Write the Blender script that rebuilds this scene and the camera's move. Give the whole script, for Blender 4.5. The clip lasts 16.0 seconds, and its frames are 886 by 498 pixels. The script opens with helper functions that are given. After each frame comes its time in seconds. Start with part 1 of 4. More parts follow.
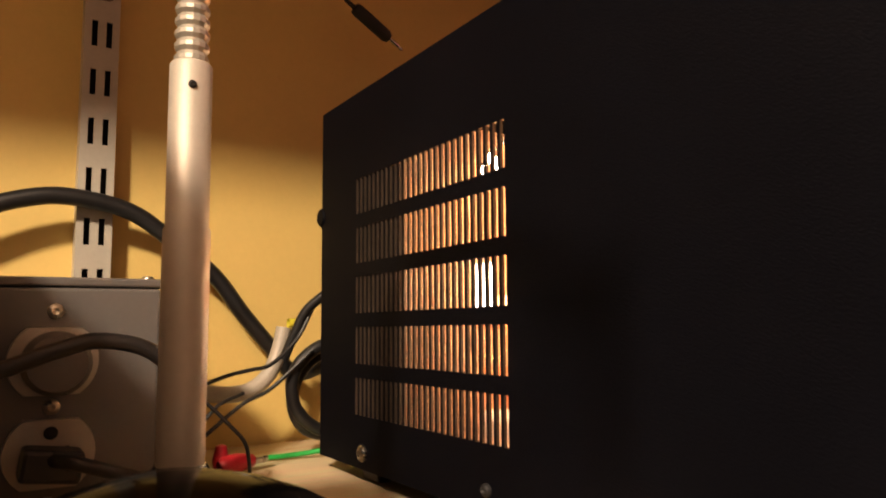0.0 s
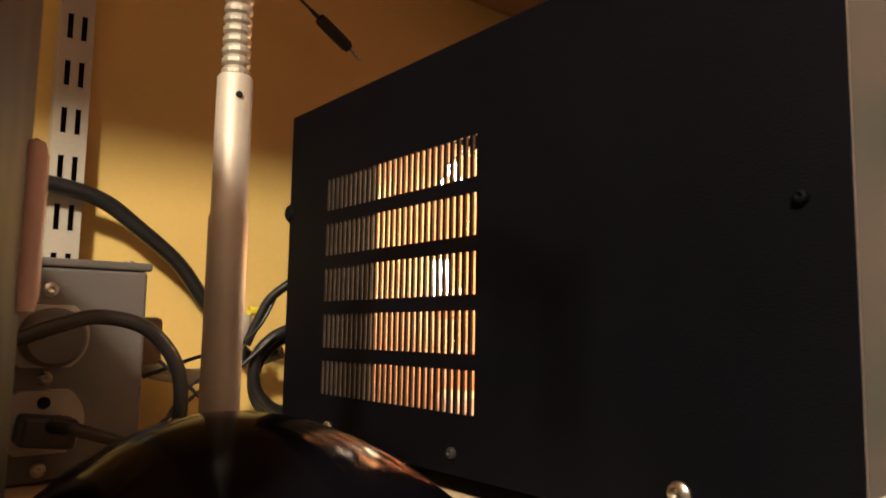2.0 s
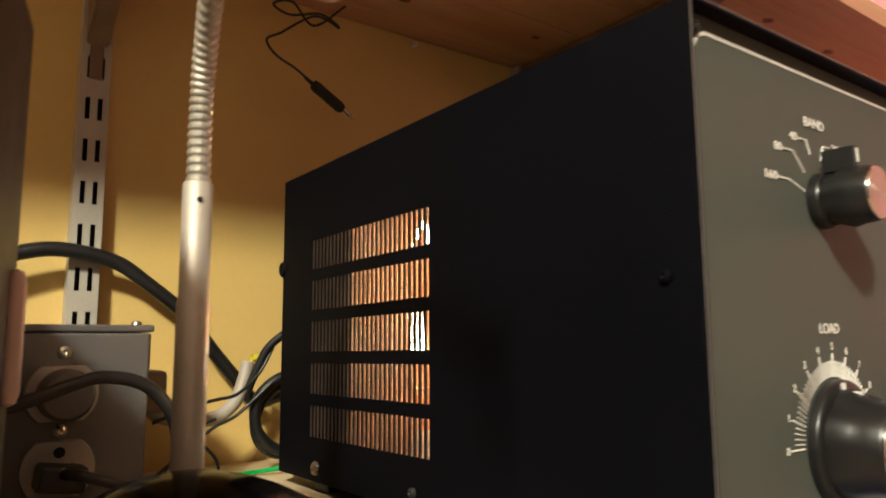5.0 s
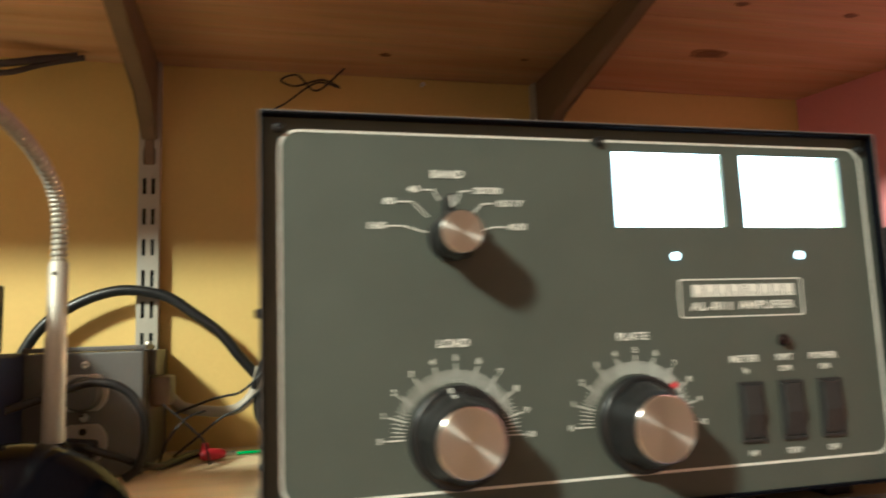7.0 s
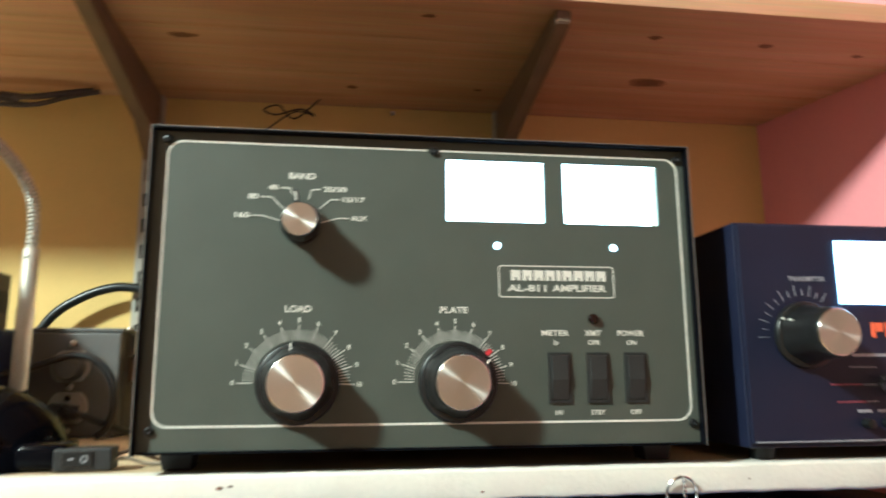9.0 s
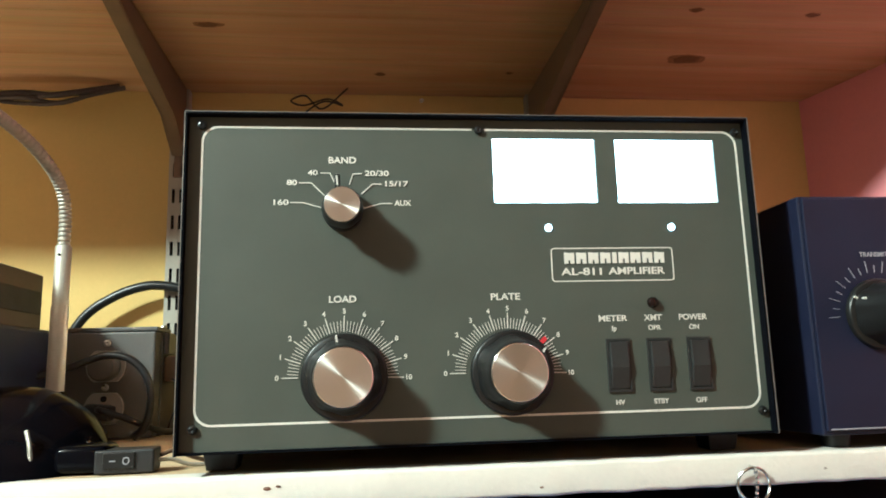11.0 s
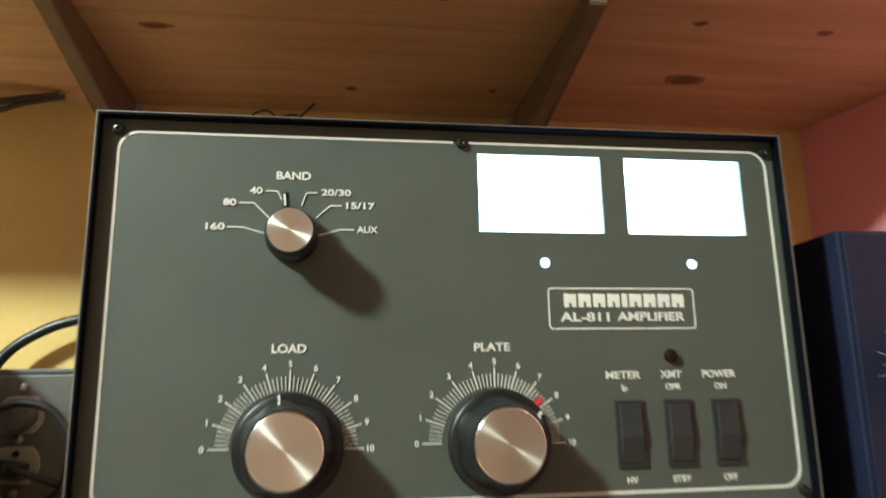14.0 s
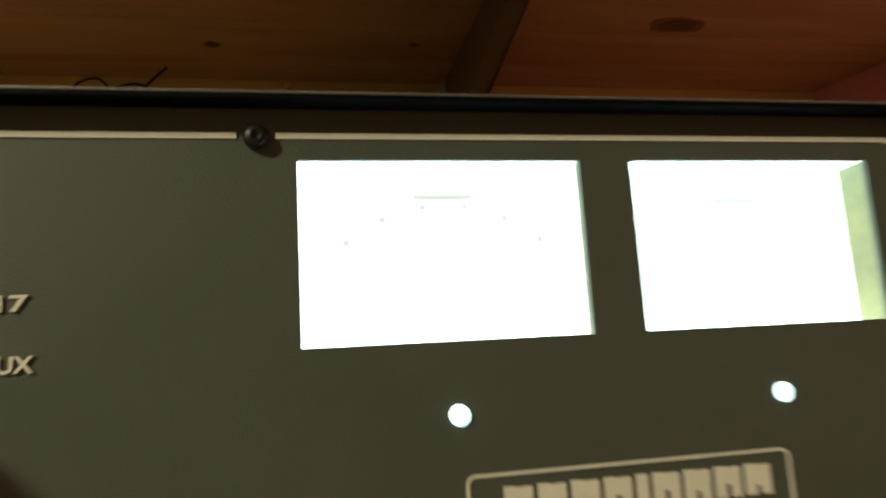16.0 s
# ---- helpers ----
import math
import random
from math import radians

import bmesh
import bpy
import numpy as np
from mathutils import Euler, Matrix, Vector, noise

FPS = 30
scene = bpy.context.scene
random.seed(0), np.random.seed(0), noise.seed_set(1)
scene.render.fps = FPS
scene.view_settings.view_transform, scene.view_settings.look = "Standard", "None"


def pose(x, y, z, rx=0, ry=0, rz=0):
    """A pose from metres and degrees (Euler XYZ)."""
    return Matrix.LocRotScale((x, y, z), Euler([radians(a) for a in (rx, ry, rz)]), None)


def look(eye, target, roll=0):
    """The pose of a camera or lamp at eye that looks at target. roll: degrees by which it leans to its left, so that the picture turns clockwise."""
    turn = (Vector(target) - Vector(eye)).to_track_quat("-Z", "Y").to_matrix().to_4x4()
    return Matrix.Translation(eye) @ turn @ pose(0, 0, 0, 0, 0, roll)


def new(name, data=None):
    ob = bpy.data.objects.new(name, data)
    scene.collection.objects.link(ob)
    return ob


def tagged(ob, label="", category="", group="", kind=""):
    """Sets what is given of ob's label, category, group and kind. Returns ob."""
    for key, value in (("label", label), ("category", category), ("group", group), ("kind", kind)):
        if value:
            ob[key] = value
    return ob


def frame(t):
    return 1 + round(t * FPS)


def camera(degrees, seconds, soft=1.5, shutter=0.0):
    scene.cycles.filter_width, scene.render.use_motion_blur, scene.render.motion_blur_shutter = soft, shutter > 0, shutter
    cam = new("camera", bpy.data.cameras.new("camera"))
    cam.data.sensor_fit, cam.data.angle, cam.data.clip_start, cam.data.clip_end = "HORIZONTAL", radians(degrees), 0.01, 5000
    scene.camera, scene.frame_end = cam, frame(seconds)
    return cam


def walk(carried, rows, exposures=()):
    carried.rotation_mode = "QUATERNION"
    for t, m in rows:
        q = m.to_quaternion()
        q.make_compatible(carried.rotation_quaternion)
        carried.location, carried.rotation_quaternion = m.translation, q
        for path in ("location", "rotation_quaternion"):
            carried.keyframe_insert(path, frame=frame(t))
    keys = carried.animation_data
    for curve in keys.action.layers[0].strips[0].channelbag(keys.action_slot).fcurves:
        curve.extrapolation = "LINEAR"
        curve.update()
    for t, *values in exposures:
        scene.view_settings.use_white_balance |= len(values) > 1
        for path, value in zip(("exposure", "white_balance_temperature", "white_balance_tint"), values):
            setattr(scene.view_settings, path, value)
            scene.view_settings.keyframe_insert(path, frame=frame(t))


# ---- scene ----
cam = camera(63.9, 16.0, soft=1.8, shutter=0.9)
PATH = [
    (0, (-0.337, -0.063, 0.09), (0.735, 1.614, 0.286), -0.4),
    (0.5, (-0.339, -0.073, 0.087), (0.745, 1.598, 0.273), -0.3),
    (1, (-0.345, -0.076, 0.088), (0.738, 1.594, 0.283), -0.1),
    (1.5, (-0.343, -0.074, 0.083), (0.868, 1.507, 0.265), -0.1),
    (2, (-0.382, -0.082, 0.082), (0.882, 1.453, 0.29), 1.0),
    (2.5, (-0.386, -0.089, 0.081), (0.912, 1.419, 0.282), 0.7),
    (3, (-0.397, -0.093, 0.08), (0.893, 1.418, 0.308), 1.6),
    (3.5, (-0.397, -0.097, 0.082), (0.895, 1.412, 0.309), 1.3),
    (3.7, (-0.4, -0.099, 0.084), (0.886, 1.417, 0.309), 1.0),
    (5.8, (-0.318, -0.209, 0.102), (0.564, 1.569, 0.342), -2.0),
    (6, (-0.296, -0.233, 0.102), (0.46, 1.608, 0.296), -2.3),
    (6.5, (-0.233, -0.283, 0.098), (0.36, 1.613, 0.333), -0.1),
    (7, (-0.172, -0.338, 0.105), (0.314, 1.586, 0.357), -2.1),
    (7.5, (-0.119, -0.349, 0.09), (0.374, 1.573, 0.344), -2.9),
    (8, (-0.099, -0.375, 0.084), (0.285, 1.563, 0.393), -2.4),
    (8.5, (-0.08, -0.406, 0.072), (0.216, 1.542, 0.414), -3.1),
    (9, (-0.057, -0.443, 0.062), (0.223, 1.506, 0.414), -0.3),
    (9.2, (-0.069, -0.444, 0.06), (0.151, 1.515, 0.4), 1.6),
    (11.3, (-0.072, -0.411, 0.06), (0.159, 1.547, 0.398), -2.0),
    (11.5, (-0.077, -0.407, 0.056), (0.169, 1.549, 0.393), -1.8),
    (12, (-0.082, -0.399, 0.055), (0.177, 1.558, 0.377), -1.3),
    (12.5, (-0.086, -0.392, 0.058), (0.186, 1.564, 0.375), -1.9),
    (13, (-0.09, -0.397, 0.059), (0.165, 1.557, 0.405), -2.0),
    (13.5, (-0.071, -0.38, 0.08), (0.188, 1.575, 0.412), -1.9),
    (14, (-0.061, -0.34, 0.078), (0.23, 1.594, 0.495), -1.1),
    (14.5, (-0.051, -0.296, 0.091), (0.168, 1.63, 0.585), -1.3),
    (15, (-0.007, -0.242, 0.121), (0.31, 1.691, 0.521), -2.7),
    (15.5, (0.012, -0.196, 0.143), (0.396, 1.734, 0.502), -3.3),
    (16, (0.009, -0.153, 0.155), (0.407, 1.779, 0.485), -3.4),
]
walk(cam, [(t, look(eye, target, roll)) for t, eye, target, roll in PATH],
     exposures=[(0, 0.46, 5600, 16), (3.7, 0.42, 4750, 1), (6.0, 0.48, 4600, -3), (7.5, 0.70, 4100, -11), (9.0, 0.84, 3900, -12), (14.2, 0.74, 4000, -14), (15.0, 0.65, 4350, -19), (15.5, 0.38, 4800, -21), (16.0, -0.55, 5000, -21)])

# ---- world and lights ----
SHELF = 0.006      # top of the shelf
CEIL = 0.40        # underside of the upper board
WALL = 0.425       # back wall
world = bpy.data.worlds.new("world")
world.use_nodes = True
world.node_tree.nodes["Background"].inputs[0].default_value = (1.0, 0.82, 0.62, 1)
world.node_tree.nodes["Background"].inputs[1].default_value = 0.05
scene.world = world


def lamp(name, kind, place, colour, watts, radius):
    data = bpy.data.lights.new(name, kind)
    data.energy, data.color = watts, colour
    if kind == "AREA":
        data.shape, data.size = "DISK", radius
    else:
        data.shadow_soft_size = radius
    ob = new(name, data)
    ob.location = place
    return ob


lamp("room_bulb", "POINT", (-1.36, -0.87, 1.135), (1.0, 0.74, 0.44), 174, 0.085)
lamp("tube_glow", "POINT", (-0.120, 0.159, 0.140), (1.0, 0.38, 0.10), 0.45, 0.012)
lamp("tube_glow", "POINT", (-0.128, 0.205, 0.137), (1.0, 0.36, 0.09), 0.28, 0.012)


# ---- materials ----
def nodes_of(mat):
    return mat.node_tree.nodes, mat.node_tree.links


def paint(name, colour, rough=0.5, metal=0.0, vary=0.12, scale=40.0, bump=0.05, fine=400.0, tint=None, coat=0.0, stretch=(1, 1, 1), spec=0.5):
    """A surface with variation at two scales and fine relief."""
    mat = bpy.data.materials.new(name)
    mat.use_nodes = True
    n, l = nodes_of(mat)
    b = n["Principled BSDF"]
    b.inputs["Metallic"].default_value = metal
    b.inputs["Coat Weight"].default_value = coat
    b.inputs["Specular IOR Level"].default_value = spec
    co = n.new("ShaderNodeTexCoord")
    mp = n.new("ShaderNodeMapping")
    mp.inputs["Scale"].default_value = stretch
    l.new(co.outputs["Object"], mp.inputs["Vector"])
    big, small = n.new("ShaderNodeTexNoise"), n.new("ShaderNodeTexNoise")
    for tex, s in ((big, scale), (small, fine)):
        tex.inputs["Scale"].default_value = s
        tex.inputs["Detail"].default_value = 5
        l.new(mp.outputs["Vector"], tex.inputs["Vector"])
    ramp = n.new("ShaderNodeValToRGB")
    dark = tint or tuple(c * (1 - 2 * vary) for c in colour)
    ramp.color_ramp.elements[0].position, ramp.color_ramp.elements[1].position = 0.3, 0.7
    ramp.color_ramp.elements[0].color = (*dark, 1)
    ramp.color_ramp.elements[1].color = (*colour, 1)
    mix = n.new("ShaderNodeMath")
    mix.operation = "MULTIPLY_ADD"
    mix.inputs[1].default_value, mix.inputs[2].default_value = 0.35, 0.0
    l.new(small.outputs["Fac"], mix.inputs[0])
    add = n.new("ShaderNodeMath")
    add.operation = "MULTIPLY_ADD"
    add.inputs[1].default_value = 0.65
    l.new(big.outputs["Fac"], add.inputs[0])
    l.new(mix.outputs[0], add.inputs[2])
    l.new(add.outputs[0], ramp.inputs["Fac"])
    l.new(ramp.outputs["Color"], b.inputs["Base Color"])
    rr = n.new("ShaderNodeMapRange")
    rr.inputs["To Min"].default_value, rr.inputs["To Max"].default_value = max(0.02, rough - 0.1), min(1, rough + 0.1)
    l.new(big.outputs["Fac"], rr.inputs["Value"])
    l.new(rr.outputs["Result"], b.inputs["Roughness"])
    if bump:
        bp = n.new("ShaderNodeBump")
        bp.inputs["Strength"].default_value, bp.inputs["Distance"].default_value = bump, 0.001
        l.new(small.outputs["Fac"], bp.inputs["Height"])
        l.new(bp.outputs["Normal"], b.inputs["Normal"])
    return mat


def glow(name, colour, strength):
    mat = bpy.data.materials.new(name)
    mat.use_nodes = True
    b = mat.node_tree.nodes["Principled BSDF"]
    b.inputs["Base Color"].default_value = (*colour, 1)
    b.inputs["Emission Color"].default_value = (*colour, 1)
    b.inputs["Emission Strength"].default_value = strength
    return mat


def pine(name, light, dark, rough=0.55):
    """Boards along x: long grain, growth bands and scattered knots."""
    mat = bpy.data.materials.new(name)
    mat.use_nodes = True
    n, l = nodes_of(mat)
    b = n["Principled BSDF"]
    b.inputs["Roughness"].default_value = rough
    co, info = n.new("ShaderNodeTexCoord"), n.new("ShaderNodeObjectInfo")
    shift = n.new("ShaderNodeVectorMath")
    shift.operation = "ADD"
    l.new(co.outputs["Object"], shift.inputs[0])
    l.new(info.outputs["Random"], shift.inputs[1])
    mp = n.new("ShaderNodeMapping")
    mp.inputs["Scale"].default_value = (1.2, 16, 16)
    l.new(shift.outputs[0], mp.inputs["Vector"])
    grain, fibre = n.new("ShaderNodeTexNoise"), n.new("ShaderNodeTexNoise")
    grain.inputs["Scale"].default_value, grain.inputs["Detail"].default_value = 1.6, 6
    grain.inputs["Distortion"].default_value = 0.8
    mp2 = n.new("ShaderNodeMapping")
    mp2.inputs["Scale"].default_value = (12, 420, 420)
    l.new(shift.outputs[0], mp2.inputs["Vector"])
    fibre.inputs["Scale"].default_value = 1.0
    l.new(mp.outputs["Vector"], grain.inputs["Vector"])
    l.new(mp2.outputs["Vector"], fibre.inputs["Vector"])
    ramp = n.new("ShaderNodeValToRGB")
    ramp.color_ramp.elements[0].position, ramp.color_ramp.elements[1].position = 0.32, 0.68
    ramp.color_ramp.elements[0].color, ramp.color_ramp.elements[1].color = (*dark, 1), (*light, 1)
    l.new(grain.outputs["Fac"], ramp.inputs["Fac"])
    mul = n.new("ShaderNodeMix")
    mul.data_type, mul.blend_type = "RGBA", "MULTIPLY"
    mul.inputs["Factor"].default_value = 0.35
    l.new(ramp.outputs["Color"], mul.inputs[6])
    l.new(fibre.outputs["Color"], mul.inputs[7])
    l.new(mul.outputs[2], b.inputs["Base Color"])
    bp = n.new("ShaderNodeBump")
    bp.inputs["Strength"].default_value, bp.inputs["Distance"].default_value = 0.15, 0.001
    l.new(fibre.outputs["Fac"], bp.inputs["Height"])
    l.new(bp.outputs["Normal"], b.inputs["Normal"])
    return mat


def brushed(name, colour):
    """Turned aluminium: circular brushing that stretches the glint to a diameter."""
    mat = bpy.data.materials.new(name)
    mat.use_nodes = True
    n, l = nodes_of(mat)
    b = n["Principled BSDF"]
    b.inputs["Base Color"].default_value = (*colour, 1)
    b.inputs["Metallic"].default_value = 1
    b.inputs["Roughness"].default_value = 0.26
    b.inputs["Anisotropic"].default_value = 0.95
    b.inputs["Anisotropic Rotation"].default_value = 0.25
    tan = n.new("ShaderNodeTangent")
    tan.direction_type, tan.axis = "RADIAL", "Y"
    l.new(tan.outputs["Tangent"], b.inputs["Tangent"])
    co = n.new("ShaderNodeTexCoord")
    ln = n.new("ShaderNodeVectorMath")
    ln.operation = "LENGTH"
    l.new(co.outputs["Object"], ln.inputs[0])
    nz = n.new("ShaderNodeTexNoise")
    nz.noise_dimensions = "1D"
    nz.inputs["Scale"].default_value = 2500
    l.new(ln.outputs["Value"], nz.inputs["W"])
    bp = n.new("ShaderNodeBump")
    bp.inputs["Strength"].default_value, bp.inputs["Distance"].default_value = 0.12, 0.0002
    l.new(nz.outputs["Fac"], bp.inputs["Height"])
    l.new(bp.outputs["Normal"], b.inputs["Normal"])
    return mat


def glass(name, tint=(1, 1, 1), rough=0.0):
    mat = bpy.data.materials.new(name)
    mat.use_nodes = True
    b = mat.node_tree.nodes["Principled BSDF"]
    b.inputs["Base Color"].default_value = (*tint, 1)
    b.inputs["Transmission Weight"].default_value = 1
    b.inputs["Roughness"].default_value = rough
    b.inputs["IOR"].default_value = 1.45
    return mat


M = dict(
    panel=paint("panel_paint", (0.082, 0.0905, 0.0755), 0.5, vary=0.08, scale=25, bump=0.25, fine=1800, spec=0.35),
    cover=paint("cover_paint", (0.0026, 0.0029, 0.0052), 0.6, vary=0.15, scale=18, bump=0.3, fine=1500, spec=0.06),
    edge=paint("bare_edge", (0.30, 0.28, 0.26), 0.4, metal=0.6, scale=60),
    white=paint("white_ink", (0.78, 0.76, 0.70), 0.55, vary=0.05, scale=120, bump=0),
    red=paint("red_mark", (0.65, 0.03, 0.04), 0.5, vary=0.1, bump=0),
    black=paint("black_plastic", (0.013, 0.013, 0.013), 0.34, vary=0.1, scale=60, bump=0.03, spec=0.38),
    switch=paint("switch_plastic", (0.030, 0.031, 0.031), 0.42, vary=0.12, scale=60, bump=0.05),
    # lighter than the other cords, so the bundle contrasts less
    bundle=paint("muted_cable", (0.075, 0.055, 0.062), 0.6, vary=0.2, scale=60, bump=0.05),
    matt=paint("matt_black", (0.015, 0.015, 0.016), 0.6, vary=0.15, scale=60, bump=0.1),
    gloss=paint("glossy_black", (0.003, 0.003, 0.005), 0.13, vary=0.2, scale=30, bump=0.0, spec=0.07),
    rubber=paint("rubber", (0.02, 0.02, 0.022), 0.5, vary=0.2, scale=50, bump=0.08),
    cap=brushed("turned_aluminium", (0.85, 0.815, 0.75)),
    chrome=paint("chrome", (0.75, 0.75, 0.75), 0.2, metal=1, vary=0.1, scale=90, bump=0.02),
    silver=paint("satin_silver", (0.50, 0.47, 0.40), 0.55, metal=0.4, vary=0.08, scale=40, bump=0.03),
    neck=paint("ribbed_metal", (0.48, 0.45, 0.38), 0.48, metal=0.6, vary=0.1, scale=60, bump=0.03),
    zinc=paint("zinc_screw", (0.6, 0.58, 0.52), 0.3, metal=1, vary=0.15, scale=200),
    wall=paint("yellow_wall", (0.67, 0.485, 0.135), 0.65, vary=0.05, scale=7, bump=0.12, fine=260),
    pink=paint("pink_wall", (0.86, 0.345, 0.37), 0.65, vary=0.05, scale=6, bump=0.12, fine=260),
    # tones of the unseen room set its bounced light: darker copy for the left
    room=paint("bounce_wall", (0.38, 0.285, 0.235), 0.8, vary=0.06, scale=3, bump=0.05, fine=200),
    room_dim_bounce=paint("dim_bounce_wall", (0.10, 0.08, 0.068), 0.8, vary=0.08, scale=3, bump=0.05, fine=200),
    cream=paint("cream_paint", (0.90, 0.86, 0.77), 0.5, vary=0.06, scale=30, bump=0.35, fine=260),
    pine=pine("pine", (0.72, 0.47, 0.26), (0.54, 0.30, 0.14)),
    # unseen floor, toned for the warm light it throws upwards
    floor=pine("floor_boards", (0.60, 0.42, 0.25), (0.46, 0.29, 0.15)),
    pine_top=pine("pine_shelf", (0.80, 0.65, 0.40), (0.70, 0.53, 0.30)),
    knot_halo=paint("knot_halo", (0.40, 0.20, 0.09), 0.5, vary=0.35, scale=150, bump=0.1),
    knot=paint("knot", (0.21, 0.09, 0.04), 0.5, vary=0.3, scale=120, bump=0.1),
    cut_edge=paint("cut_edge", (0.046, 0.034, 0.025), 0.6, vary=0.2, scale=60, spec=0.08),
    shield=paint("shield_plate", (0.46, 0.33, 0.235), 0.6, vary=0.2, scale=30),
    steel=paint("grey_box", (0.105, 0.100, 0.096), 0.48, metal=0.15, vary=0.08, scale=25, bump=0.05),
    rail=paint("rail_white", (0.44, 0.41, 0.34), 0.4, vary=0.08, scale=40, bump=0.05),
    bracket=paint("bracket_paint", (0.20, 0.135, 0.085), 0.45, vary=0.15, scale=30),
    # near-black colour that stands in for shade inside slots and holes
    dark=paint("painted_hole_shade", (0.004, 0.004, 0.004), 0.9, bump=0, vary=0.1),
    outlet=paint("outlet_white", (0.34, 0.315, 0.28), 0.35, vary=0.05, scale=60, bump=0),
    cord=paint("black_cord", (0.014, 0.014, 0.015), 0.38, vary=0.2, scale=80, bump=0.04),
    grey_cord=paint("grey_cord", (0.42, 0.38, 0.31), 0.45, vary=0.1, scale=60, bump=0.06),
    green=paint("green_wire", (0.02, 0.35, 0.05), 0.4, vary=0.1, bump=0),
    yellow=paint("yellow_tape", (0.75, 0.65, 0.03), 0.4, vary=0.1, bump=0),
    clip=paint("red_plastic", (0.55, 0.02, 0.03), 0.35, vary=0.15, scale=80),
    navy=paint("navy_case", (0.014, 0.017, 0.045), 0.45, vary=0.15, scale=20, bump=0.25, fine=1500, spec=0.35),
    # blue glow falling on the lower radio's front, put into its paint colour
    blue_glow_tint=paint("blue_glow_tint", (0.05, 0.09, 0.26), 0.4, vary=0.12, scale=25, bump=0.1),
    orange=paint("orange_ink", (0.85, 0.16, 0.05), 0.5, vary=0.05, bump=0),
    pale=paint("pale_ink", (0.40, 0.40, 0.45), 0.5, vary=0.05, bump=0),
    rose=paint("rose_ink", (0.30, 0.07, 0.10), 0.5, vary=0.05, bump=0),
    blush=paint("blush_plastic", (0.62, 0.44, 0.36), 0.4, vary=0.06, scale=60, bump=0.03),
    bezel=paint("beige_bezel", (0.20, 0.185, 0.130), 0.4, vary=0.06, scale=40, bump=0.05),
    screen=paint("grey_screen", (0.10, 0.095, 0.08), 0.25, vary=0.08, scale=30, bump=0),
    plum=paint("plum_case", (0.035, 0.026, 0.03), 0.45, vary=0.15, scale=40, bump=0.1),
    tan=paint("tan_case", (0.07, 0.048, 0.032), 0.5, vary=0.15, scale=40, bump=0.1),
    alu=paint("inner_aluminium", (0.66, 0.46, 0.30), 0.4, metal=0.5, vary=0.15, scale=35),
    copper=paint("copper_strap", (0.80, 0.40, 0.20), 0.35, metal=0.7, vary=0.15, scale=60),
    ceramic=paint("ceramic", (0.75, 0.70, 0.62), 0.4, vary=0.06, scale=60, bump=0),
    meter=glow("meter_card", (1.0, 1.0, 0.90), 4.0),
    blue_meter=glow("blue_meter_card", (0.78, 0.90, 1.0), 3.4),
    meter_print=glow("meter_print", (0.80, 0.80, 0.76), 0.80),
    meter_wall=paint("meter_wall", (0.24, 0.225, 0.10), 0.5, vary=0.2, scale=120),
    pilot=glow("pilot", (0.95, 1.0, 0.90), 2.6),
    filament=glow("filament", (1.0, 0.78, 0.45), 50.0),
    glass=glass("clear_glass"),
    lens=paint("red_lens", (0.012, 0.004, 0.003), 0.15, vary=0.1, bump=0),
)


# ---- building helpers ----
def link(name, bm, mat, parent=None, label="", smooth=False):
    me = bpy.data.meshes.new(name)
    bm.to_mesh(me)
    bm.free()
    me.materials.append(M[mat])
    if smooth:
        me.polygons.foreach_set("use_smooth", [True] * len(me.polygons))
        me.set_sharp_from_angle(angle=radians(38))
    ob = new(name, me)
    if parent:
        ob.parent = parent
    if label:
        tagged(ob, label)
    return ob


def part(name, bm, mat, parent, label="", smooth=False):
    return link(name, bm, mat, parent, label, smooth)


def thing(name, label, category, place=(0, 0, 0), rz=0, group="", kind=""):
    ob = new(name)
    ob.matrix_basis = pose(*place, 0, 0, rz)
    ob.empty_display_size = 0.02
    return tagged(ob, label, category, group, kind)


def box(bm, x0, x1, y0, y1, z0, z1, bevel=0.0, segs=2):
    made = bmesh.ops.create_cube(bm, size=1)["verts"]
    for v in made:
        v.co = Vector(((x0 + x1) / 2 + v.co.x * (x1 - x0), (y0 + y1) / 2 + v.co.y * (y1 - y0), (z0 + z1) / 2 + v.co.z * (z1 - z0)))
    if bevel:
        edges = list({e for v in made for e in v.link_edges})
        bmesh.ops.bevel(bm, geom=edges, offset=bevel, segments=segs, affect="EDGES", profile=0.5)
    return bm


def block(*a, **k):
    return box(bmesh.new(), *a, **k)


def turned(bm, profile, axis="Z", at=(0, 0, 0), n=40):
    """A lathed solid: profile is (radius, height) from bottom to top, closed on the axis."""
    rings = []
    for r, h in profile:
        if r < 1e-6:
            rings.append([bm.verts.new((0, 0, h))])
        else:
            rings.append([bm.verts.new((r * math.cos(2 * math.pi * i / n), r * math.sin(2 * math.pi * i / n), h)) for i in range(n)])
    for a, b in zip(rings, rings[1:]):
        for i in range(n):
            j = (i + 1) % n
            if len(a) == 1 and len(b) > 1:
                bm.faces.new((a[0], b[j], b[i]))
            elif len(b) == 1 and len(a) > 1:
                bm.faces.new((a[i], a[j], b[0]))
            elif len(a) > 1:
                bm.faces.new((a[i], a[j], b[j], b[i]))
    turn = {"Z": Matrix(), "-Y": Matrix.Rotation(radians(90), 4, "X"), "X": Matrix.Rotation(radians(90), 4, "Y"), "-X": Matrix.Rotation(radians(-90), 4, "Y")}[axis]
    mine = [v for ring in rings for v in ring]
    bmesh.ops.transform(bm, matrix=Matrix.Translation(at) @ turn, verts=mine)
    return bm


